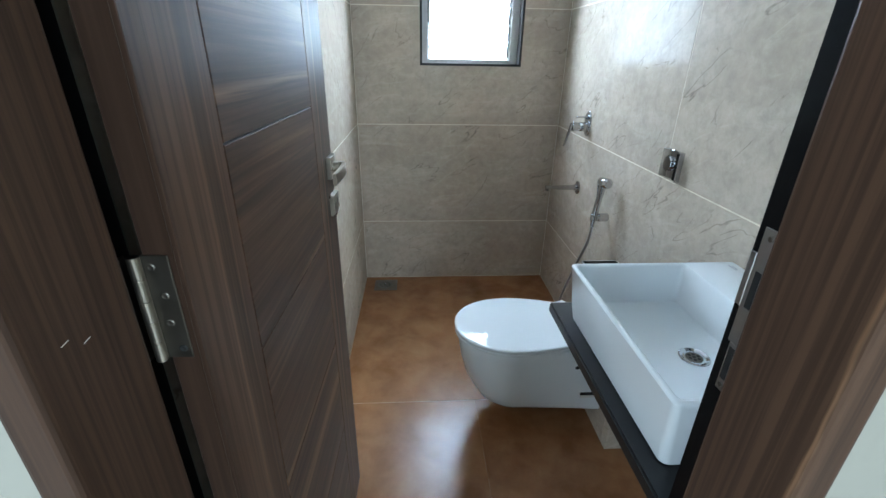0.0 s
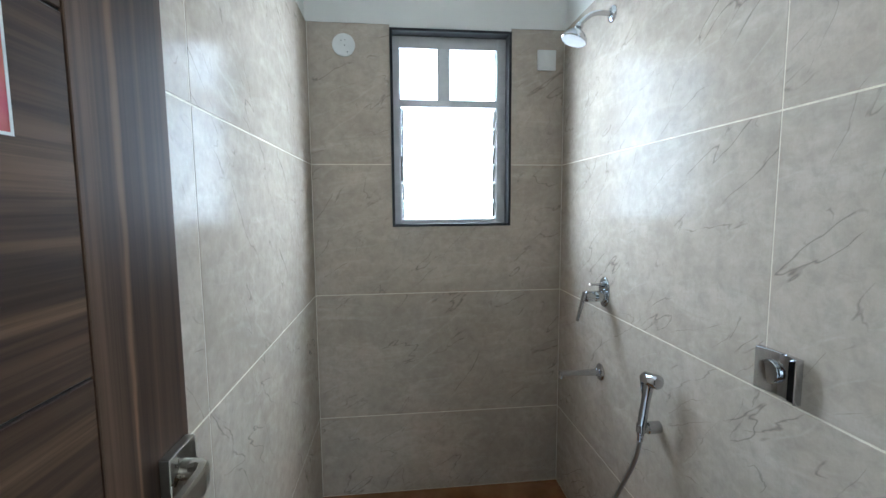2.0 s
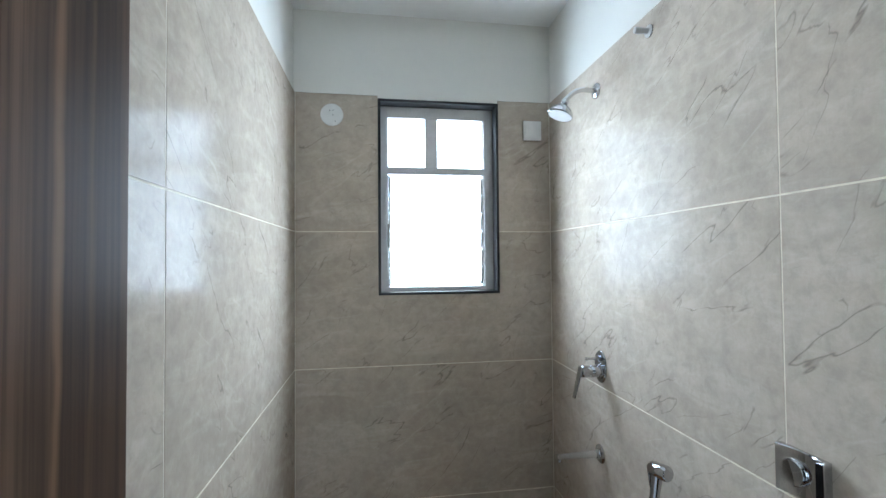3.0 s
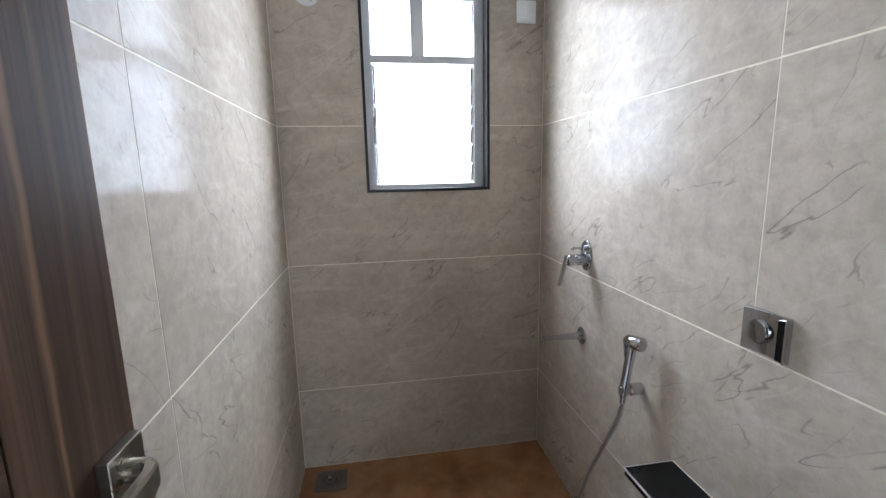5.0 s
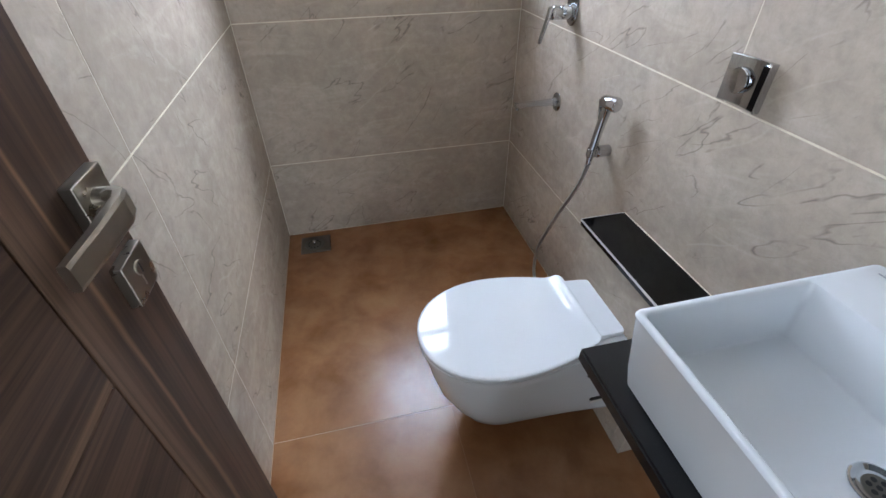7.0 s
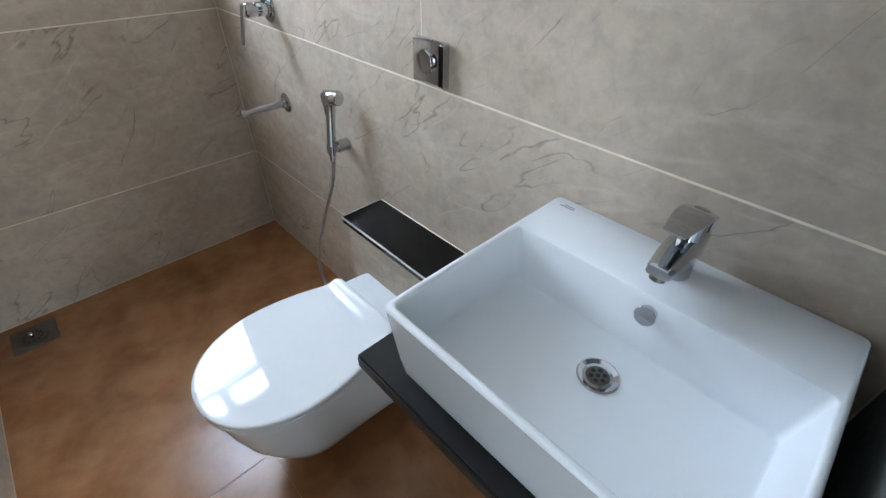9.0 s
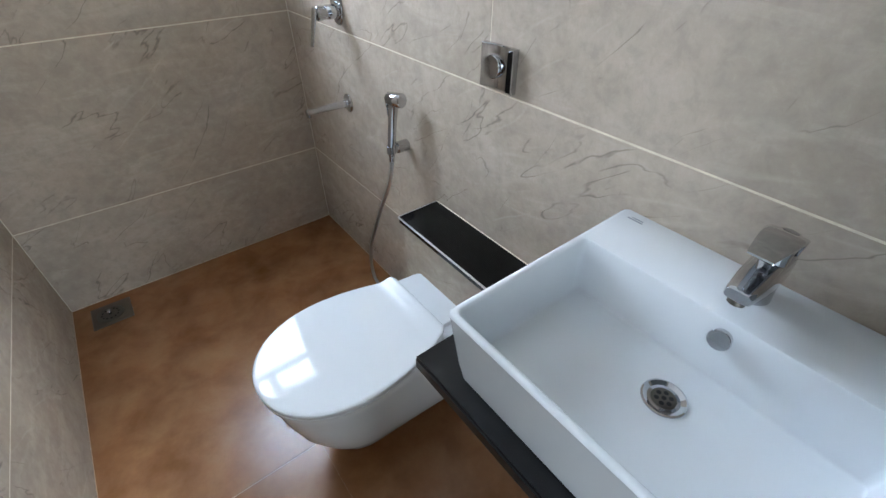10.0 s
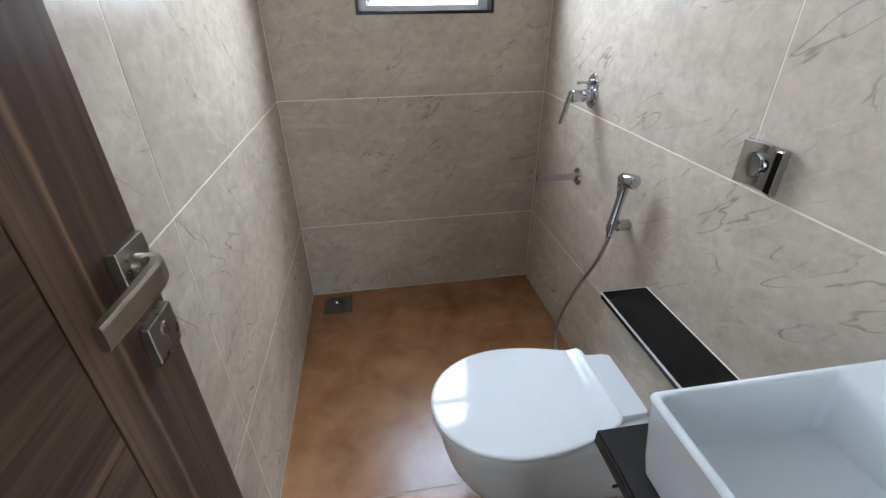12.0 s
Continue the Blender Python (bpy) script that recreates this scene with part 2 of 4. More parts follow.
GRANITE = granite("black_granite", 0.34)
GRANITE_MATT = granite("honed_black_granite", 0.45, 0.35)
GRANITE_MATT.node_tree.nodes["Principled BSDF"].inputs["Specular IOR Level"].default_value = 0.15
GRANITE_GLOSS = granite("polished_black_granite", 0.04, 0.4)
CHROME = metal("polished_chrome", (0.55, 0.56, 0.58), 0.04, 0.03)
NICKEL = metal("brushed_nickel", (0.40, 0.365, 0.31), 0.27, 0.08)
STEEL = metal("worn_steel", (0.16, 0.148, 0.128), 0.35, 0.1)
ALU = plain("grey_powder_coated_aluminium", (0.62, 0.61, 0.61), 0.4)
STRIP = plain("bright_aluminium_strip", (0.75, 0.74, 0.72), 0.35, 0.3)
CERAMIC = ceramic()
GLASS = glass("window_glass", 0.0)
FROST = glass("lightly_frosted_glass", 0.02)
WHITE_PLASTIC = plain("white_plastic", (0.75, 0.75, 0.73), 0.35)
GREY_PLASTIC = plain("pale_grey_plastic", (0.55, 0.54, 0.52), 0.45)
BLACK = plain("black_rubber", (0.012, 0.012, 0.012), 0.6)
HOSE = metal("woven_steel_hose_skin", (0.42, 0.41, 0.40), 0.35, 0.1)
SKIRT = plain("corridor_floor_tile", (0.55, 0.52, 0.47), 0.25)
GRIME = plain("dulled_brown_steel", (0.125, 0.095, 0.068), 0.5, 0.1)
CEMENT = plain("brown_cement", (0.30, 0.26, 0.21), 0.9)
CONCRETE = painted("exterior_cement_render", (0.45, 0.44, 0.42), 0.9)

# ---- mesh helpers ----


def obj(name, bm, material, parent=None, label="", smooth=0.0):
    """Links a bmesh as one mesh object; smooth: shade smooth below that many degrees."""
    bmesh.ops.recalc_face_normals(bm, faces=bm.faces)
    if smooth:
        for f in bm.faces:
            f.smooth = True
        for e in bm.edges:
            if len(e.link_faces) == 2 and e.calc_face_angle(0) > radians(smooth):
                e.smooth = False
    me = bpy.data.meshes.new(name)
    bm.to_mesh(me)
    bm.free()
    me.materials.append(material)
    ob = new(name, me)
    if parent:
        ob.parent = parent
    if label:
        ob["label"] = label
    return ob


part = obj


def thing(name, label, category, at=(0, 0, 0), rz=0.0, group=""):
    e = new(name)
    e.empty_display_size = 0.05
    e.matrix_world = pose(*at, 0, 0, rz)
    return tagged(e, label, category, group)


def add_box(bm, x0, x1, y0, y1, z0, z1, bevel=0.0, seg=2):
    r = bmesh.ops.create_cube(bm, size=1, matrix=Matrix.Translation(((x0 + x1) / 2, (y0 + y1) / 2, (z0 + z1) / 2)) @ Matrix.Diagonal((x1 - x0, y1 - y0, z1 - z0, 1)))
    if bevel:
        edges = {e for v in r["verts"] for e in v.link_edges}
        bmesh.ops.bevel(bm, geom=list(edges), offset=bevel, segments=seg, affect="EDGES", profile=0.5)
    return bm


def box(x0, x1, y0, y1, z0, z1, bevel=0.0, seg=2):
    return add_box(bmesh.new(), x0, x1, y0, y1, z0, z1, bevel, seg)


def loft(bm, rings, cap0=True, cap1=True, closed=True):
    """Joins rings of points (all of one count) into a skin."""
    vs = [[bm.verts.new(p) for p in r] for r in rings]
    n = len(vs[0])
    for a, b in zip(vs, vs[1:]):
        for i in range(n if closed else n - 1):
            bm.faces.new((a[i], a[(i + 1) % n], b[(i + 1) % n], b[i]))
    if cap0:
        bm.faces.new(vs[0][::-1])
    if cap1:
        bm.faces.new(vs[-1])
    return bm


def turned(profile, origin, axis, n=32, bm=None, cap0=True, cap1=True):
    """A turned shape: profile of (radius, distance along the axis)."""
    bm = bm or bmesh.new()
    q = Vector(axis).to_track_quat("Z", "Y").to_matrix()
    rings = []
    for r, h in profile:
        rings.append([Vector(origin) + q @ Vector((r * math.cos(2 * math.pi * k / n), r * math.sin(2 * math.pi * k / n), h)) for k in range(n)])
    return loft(bm, rings, cap0, cap1)


def tube(points, radius, n=14, bm=None, ripple=0.0):
    """A round tube through the points (smoothed); radius may be a function of the share of length."""
    bm = bm or bmesh.new()
    pts = [Vector(p) for p in points]
    rings, up = [], Vector((0.13, 0.31, 0.94))
    for i, p in enumerate(pts):
        d = (pts[min(i + 1, len(pts) - 1)] - pts[max(i - 1, 0)]).normalized()
        a = (up - d * up.dot(d)).normalized()
        up = a
        b = d.cross(a)
        s = i / (len(pts) - 1)
        r = radius(s) if callable(radius) else radius
        r += ripple * (i % 2)
        rings.append([p + a * r * math.cos(2 * math.pi * k / n) + b * r * math.sin(2 * math.pi * k / n) for k in range(n)])
    return loft(bm, rings)


def spline(ctrl, steps=10):
    """Catmull-Rom through the control points."""
    c = [Vector(p) for p in ctrl]
    c = [2 * c[0] - c[1], *c, 2 * c[-1] - c[-2]]
    out = []
    for i in range(1, len(c) - 2):
        p0, p1, p2, p3 = c[i - 1], c[i], c[i + 1], c[i + 2]
        for k in range(steps):
            t = k / steps
            out.append(0.5 * ((2 * p1) + (p2 - p0) * t + (2 * p0 - 5 * p1 + 4 * p2 - p3) * t * t + (3 * p1 - p0 - 3 * p2 + p3) * t ** 3))
    out.append(c[-2])
    return out


def rounded(x0, x1, y0, y1, r, z, n=8):
    """A ring: rectangle with round corners at the height z."""
    out = []
    for cx, cy, a0 in ((x1 - r, y1 - r, 0), (x0 + r, y1 - r, 90), (x0 + r, y0 + r, 180), (x1 - r, y0 + r, 270)):
        for k in range(n + 1):
            a = radians(a0 + 90 * k / n)
            out.append((cx + r * math.cos(a), cy + r * math.sin(a), z))
    return out


def slab_poly(pts, axis, t0, t1, bevel=0.0012):
    """A flat polygon in the plane across the axis ('x' or 'y'), from t0 (front) to t1, with softened front edges."""
    bm = bmesh.new()

    def p3(u, z, t):
        return (t, u, z) if axis == "x" else (u, t, z)

    front = [bm.verts.new(p3(u, z, t0)) for u, z in pts]
    back = [bm.verts.new(p3(u, z, t1)) for u, z in pts]
    n = len(pts)
    face = bm.faces.new(front)
    bm.faces.new(back[::-1])
    for i in range(n):
        bm.faces.new((front[i], front[(i + 1) % n], back[(i + 1) % n], back[i]))
    if bevel:
        bmesh.ops.bevel(bm, geom=list(face.edges), offset=bevel, segments=1, affect="EDGES")
    return bm


def rect(u0, u1, z0, z1):
    return [(u0, z0), (u1, z0), (u1, z1), (u0, z1)]


# ---- plan ----
XL, XR = -0.58, 0.60          # faces of the side walls' tiles
YB, YF = 2.60, 0.445          # faces of the window wall's and door wall's tiles
ROWS_Z = [0.0, 0.40, 1.00, 1.606, 2.225]
TOP, CEILING = 2.225, 2.605
WX0, WX1, WZ0, WZ1 = -0.217, 0.346, 1.318, 2.213   # window opening
JX0, JX1 = -0.530, 0.119       # door rebate faces
FX0, FX1 = -0.513, 0.106      # faces of the door frame's stop
YO = 0.254                     # outer (bedroom) wall face
HEAD = 2.08
TH = 0.009                    # tile thickness
J = 0.0015                    # half a joint

# ---- structure ----
structure = lambda ob, label="", category="": tagged(ob, label, category, kind="structure")

# floor under everything
structure(obj("floor", box(XL - 0.15, XR + 0.15, YF - 0.02, YB + 0.15, -0.12, -0.0006), FLOOR_GROUT), "bathroom floor bed with brown grout between terracotta tiles", "floor")
structure(obj("floor", box(-2.6, 1.6, -3.2, YF - 0.02, -0.12, 0.0), SKIRT), "pale polished tile floor outside the bathroom door", "floor")

# walls behind the tiles
wall_window = bmesh.new()
b0, b1 = YB + TH, YB + 0.15
add_box(wall_window, XL - 0.15, WX0 - 0.0, b0, b1, 0 - 0.008, CEILING)
add_box(wall_window, WX1, XR + 0.15, b0, b1, -0.008, CEILING)
add_box(wall_window, WX0, WX1, b0, b1, -0.008, WZ0)
add_box(wall_window, WX0, WX1, b0, b1, WZ1, CEILING)
wall_window = structure(obj("wall_window_side", wall_window, PAINT), "white painted wall with a small window above grey stone tiles", "wall")
wall_right = structure(obj("wall_basin_side", box(XR + TH, XR + 0.15, YO, YB + TH, -0.008, CEILING), PAINT), "white painted wall above grey stone tiles, behind the basin", "wall")
wall_left = structure(obj("wall_door_side", box(XL - 0.15, XL - TH, YF - 0.03, YB + TH, -0.008, CEILING), PAINT), "white painted wall above grey stone tiles, behind the open door", "wall")
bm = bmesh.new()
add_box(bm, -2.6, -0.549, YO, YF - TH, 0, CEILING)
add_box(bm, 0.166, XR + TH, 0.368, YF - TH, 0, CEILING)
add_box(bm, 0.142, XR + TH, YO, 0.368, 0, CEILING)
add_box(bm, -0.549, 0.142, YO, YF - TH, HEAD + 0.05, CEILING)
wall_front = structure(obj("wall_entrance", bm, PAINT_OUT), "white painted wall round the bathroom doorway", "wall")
structure(obj("ceiling", box(XL - 0.15, XR + 0.15, YO, YB + 0.15, CEILING, CEILING + 0.15), CEIL), "plain white painted ceiling", "ceiling")

# room outside the door: out of view, added to enclose the two fill lamps
structure(obj("wall_bedroom", box(XR + 0.15, 1.6, YO, YO + 0.15, 0, CEILING), PAINT_OUT), "unseen white painted wall beside the doorway", "wall")
structure(obj("wall_bedroom", box(1.6, 1.75, -3.2, YO + 0.15, 0, CEILING), PAINT_OUT), "plain white painted wall added out of view to close the room outside", "wall")
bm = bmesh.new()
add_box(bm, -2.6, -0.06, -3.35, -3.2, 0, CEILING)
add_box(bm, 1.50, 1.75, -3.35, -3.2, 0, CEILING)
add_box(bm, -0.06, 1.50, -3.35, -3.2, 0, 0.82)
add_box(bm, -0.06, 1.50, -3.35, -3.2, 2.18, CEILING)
structure(obj("wall_bedroom", bm, PAINT_OUT), "unseen white painted wall with an added opening for the back fill lamp", "wall")
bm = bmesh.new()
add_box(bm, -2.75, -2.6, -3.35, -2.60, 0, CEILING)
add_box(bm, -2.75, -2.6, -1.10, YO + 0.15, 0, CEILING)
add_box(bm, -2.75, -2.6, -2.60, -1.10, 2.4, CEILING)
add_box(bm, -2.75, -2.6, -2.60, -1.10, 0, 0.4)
structure(obj("wall_bedroom", bm, PAINT_OUT), "unseen pale painted wall with an added tall opening for the side fill lamp", "wall")
structure(obj("ceiling", box(-2.75, 1.75, -3.35, YO, CEILING, CEILING + 0.15), CEIL), "plain white painted ceiling added out of view over the room outside", "ceiling")
structure(obj("ground", box(-60, 60, -60, 60, -3.4, -3.2), CONCRETE), "pale cement ground far below the window", "ground")


# ---- window ----
def build_window():
    w = structure(new("window_1"), "small grey aluminium bathroom window with louvred glass and black granite reveal", "window")
    y0 = YB - 0.004
    rv = 0.012
    bm = bmesh.new()
    add_box(bm, WX0, WX0 + rv, y0, YB + 0.149, WZ0, WZ1, 0.001, 1)
    part("window_reveal", bm, GRANITE, w, "thin black granite strip lining the window opening")
    part("window_reveal", box(WX1 - rv, WX1, y0, YB + 0.149, WZ0, WZ1, 0.001, 1), GRANITE, w, "thin black granite strip lining the window opening")
    part("window_reveal", box(WX0 + rv, WX1 - rv, y0, YB + 0.149, WZ1 - rv, WZ1, 0.001, 1), GRANITE, w, "thin black granite strip lining the window opening")
    part("window_sill", box(WX0 + rv, WX1 - rv, y0, YB + 0.149, WZ0, WZ0 + rv, 0.001, 1), GRANITE, w, "thin black granite window sill")
    a0, a1 = WX0 + rv, WX1 - rv
    c0, c1 = WZ0 + rv, WZ1 - rv
    f0, f1 = YB + 0.062, YB + 0.100
    bm = bmesh.new()
    fw, fr = 0.030, 0.044
    add_box(bm, a0, a0 + fw, f0, f1, c0, c1, 0.002)
    add_box(bm, a1 - fr, a1, f0, f1, c0, c1, 0.002)
    add_box(bm, a0 + fw, a1 - fr, f0, f1, c1 - fw - 0.024, c1, 0.002)
    add_box(bm, a0 + fw, a1 - fr, f0, f1, c0, c0 + 0.02, 0.002)
    # inner lip
    for x in (a0 + fw, a1 - fr - 0.006):
        add_box(bm, x, x + 0.006, f0 + 0.012, f1, c0 + 0.02, c1 - fw - 0.024, 0.001, 1)
    part("window_frame", bm, ALU, w, "grey aluminium window frame")
    part("transom", box(a0 + fw, a1 - fr, f0 - 0.004, f1, 1.880, 1.914, 0.002), ALU, w, "grey aluminium cross bar")
    part("mullion", box(0.005, 0.064, f0, f1, 1.914, c1 - fw - 0.024, 0.002), ALU, w, "short grey aluminium upright between two panes")
    for x0, x1 in ((a0 + fw, 0.005), (0.064, a1 - fr)):
        p = part("pane", box(x0, x1, f0 + 0.02, f0 + 0.024, 1.914, c1 - fw - 0.024), FROST, w, "pale frosted glass pane")
        p.visible_shadow = False
    # louvre blades with their clips
    z0, z1, n = c0 + 0.026, 1.872, 6
    for i in range(n):
        z = z0 + (z1 - z0) * (i + 0.5) / n
        t = radians(12)
        bm = box(a0 + 0.045, a1 - 0.058, -0.002, 0.002, -0.048, 0.048)
        bmesh.ops.transform(bm, matrix=Matrix.Translation((0, f0 + 0.018, z)) @ Matrix.Rotation(t, 4, "X"), verts=bm.verts)
        p = part("glass_blade", bm, FROST, w, "frosted glass louvre blade, closed")
        p.visible_shadow = False
        for x in (a0 + 0.037, a1 - 0.060):
            bm = box(x, x + 0.010, -0.006, 0.006, -0.040, 0.040, 0.001, 1)
            bmesh.ops.transform(bm, matrix=Matrix.Translation((0, f0 + 0.016, z)) @ Matrix.Rotation(t, 4, "X"), verts=bm.verts)
            part("blade_clip", bm, CHROME, w, "small metal clip holding a louvre blade")
    bm = box(a0 + 0.030, a0 + 0.040, f0 - 0.012, f0 - 0.002, 1.535, 1.64, 0.002)
    add_box(bm, a0 + 0.030, a0 + 0.044, f0 - 0.014, f0 + 0.004, 1.625, 1.65, 0.002)
    part("louvre_lever", bm, STEEL, w, "small metal lever that turns the louvres")


build_window()


# ---- tiles ----
def tile(name, pts, axis, front, back, parent):
    return part(name, slab_poly(pts, axis, front, back), TILE, parent)


VJ = {XR: 1.398, XL: 1.436}      # upright joints of the side walls


def wall_tiles():
    # window wall: rows, cut round the opening
    for z0, z1 in ((0.0, 0.4), (0.4, 1.0)):
        tile("tile", rect(XL + J, XR - J, z0 + J, z1 - J), "y", YB, YB + TH, wall_window)
    tile("tile", [(XL + J, 1.0 + J), (XR - J, 1.0 + J), (XR - J, 1.606 - J), (WX1, 1.606 - J), (WX1, WZ0), (WX0, WZ0), (WX0, 1.606 - J), (XL + J, 1.606 - J)], "y", YB, YB + TH, wall_window)
    tile("tile", rect(XL + J, WX0, 1.606 + J, TOP), "y", YB, YB + TH, wall_window)
    tile("tile", rect(WX1, XR - J, 1.606 + J, TOP), "y", YB, YB + TH, wall_window)
    # side walls
    for x, back, parent in ((XR, XR + TH, wall_right), (XL, XL - TH, wall_left)):
        for z0, z1 in zip(ROWS_Z, ROWS_Z[1:]):
            V = 0.0004 if x == XR and z1 < 1.01 else 0.0009
            for y0, y1 in ((YF, YB),) if V < 0.0005 else ((YF, VJ[x]), (VJ[x], YB)):
                tile("tile", rect(y0 + V, y1 - V, z0 + J, z1 - (J if z1 < TOP else 0)), "x", x, back, parent)
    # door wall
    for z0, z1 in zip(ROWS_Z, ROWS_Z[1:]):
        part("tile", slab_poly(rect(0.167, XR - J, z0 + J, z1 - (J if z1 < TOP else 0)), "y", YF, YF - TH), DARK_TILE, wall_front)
    tile("tile", rect(XL + J, 0.165, HEAD + 0.05, TOP), "y", YF, YF - TH, wall_front)


def wall_grout():
    g = 0.0007
    part("grout", box(XL, XR, YB + g, YB + TH, 0, WZ0 - 0.001), GROUT, wall_window, "cream grout lines")
    part("grout", box(XL, WX0 - 0.001, YB + g, YB + TH, WZ0, TOP - 0.001), GROUT, wall_window, "cream grout lines")
    part("grout", box(WX1 + 0.001, XR, YB + g, YB + TH, WZ0, TOP - 0.001), GROUT, wall_window, "cream grout lines")
    part("grout", box(XR + g, XR + TH, YF, YB, 0, TOP - 0.001), GROUT, wall_right, "cream grout lines")
    part("grout", box(XL - TH, XL - g, YF, YB, 0, TOP - 0.001), GROUT, wall_left, "cream grout lines")
    part("grout", box(0.167, XR, YF - TH, YF - g, 0, TOP - 0.001), GROUT, wall_front, "cream grout lines")


def paint_edge():
    """The uneven cement line where paint meets the tile tops of the window wall."""
    for x0, x1 in ((XL, WX0), (WX1, XR)):
        bm = bmesh.new()
        n = 22
        rings = []
        for k in range(n + 1):
            x = x0 + (x1 - x0) * k / n
            h = 0.003 + 0.004 * abs(noise.noise(Vector((x * 9, 2.0, 0.3))))
            z = TOP - 0.001 + 0.002 * noise.noise(Vector((x * 6, 7.1, 0.9)))
            rings.append([(x, YB + TH, z), (x, YB + 0.0015, z), (x, YB + 0.004, z + h), (x, YB + TH, z + h)])
        loft(bm, rings)
        part("cement_line", bm, CEMENT, wall_window, "rough brownish cement line above the tiles", 40)


# ---- doorway ----
SCRATCHES = ((0.285, 1.164), (0.305, 1.153))


def build_doorway():
    d = structure(new("door_frame"), "dark walnut laminate door frame with black rebate", "door frame")
    bm = bmesh.new()
    add_box(bm, -0.549, FX0, YO - 0.005, 0.370, 0, HEAD + 0.05, 0.006, 3)
    part("jamb", bm, WOOD_PLAIN, d, "dark walnut laminate jamb")
    for y, z in SCRATCHES:
        q = box(-0.0003, 0.0003, -0.0004, 0.0004, -0.004, 0.004)
        bmesh.ops.transform(q, matrix=Matrix.Translation((FX0, y, z)) @ Matrix.Rotation(radians(-82), 4, "X"), verts=q.verts)
        part("scratch", q, STRIP, d, "short pale scratch in the laminate")
    part("jamb", box(FX1, 0.142, YO - 0.005, 0.368, 0, HEAD + 0.05, 0.006, 3), WOOD_JAMB, d, "dark walnut laminate jamb")
    part("head", box(FX0, FX1, YO - 0.005, 0.368, HEAD, HEAD + 0.05, 0.004, 3), WOOD_H, d, "dark walnut laminate frame head")
    part("rebate", box(-0.549, JX0, 0.370, 0.407, 0, HEAD + 0.05, 0.001, 1), GRANITE_MATT, d, "black granite rebate strip")
    part("rebate", box(JX1, 0.166, 0.368, 0.402, 0, HEAD + 0.05, 0.001, 1), GRANITE_MATT, d, "black granite rebate strip")
    part("rebate", box(0.1635, 0.166, 0.402, YF - 0.0005, 0, HEAD + 0.05), GRANITE_MATT, d, "black granite rebate strip")
    part("rebate", box(JX0, JX1, 0.370, 0.407, HEAD + 0.015, HEAD + 0.05, 0.001, 1), GRANITE_MATT, d, "black granite rebate strip")
    # strike plate on the basin-side rebate
    bm = bmesh.new()
    x0 = JX1 - 0.0015
    add_box(bm, x0, x0 + 0.003, 0.3690, 0.392, 1.075, 1.215, 0.0005, 1)
    add_box(bm, x0, x0 + 0.003, 0.3690, 0.388, 1.010, 1.075, 0.0005, 1)
    add_box(bm, x0, x0 + 0.003, 0.392, 0.4005, 1.120, 1.185, 0.0005, 1)
    sp = part("strike_plate", bm, HOSE, d, "worn steel strike plate screwed to the jamb")
    for z, h in ((1.145, 0.022), (1.048, 0.022)):
        part("bolt_slot", box(x0 - 0.0008, x0 + 0.0005, 0.377, 0.385, z - h, z + h), BLACK, sp, "dark slot for the bolt")
    for z in (1.018, 1.205):
        part("screw", turned([(0.003, 0), (0.003, 0.001), (0.001, 0.0016)], (x0, 0.381, z), (-1, 0, 0), 12), STEEL, sp, "small steel screw")


build_doorway()

# ---- the door leaf ----
DOOR_AT, DOOR_RZ, LEAF, LEAF_TH, LEAF_H = (-0.473, 0.390, 0), 88.33, 0.690, 0.034, 2.06
GU0, GU1 = 0.1345, 0.549


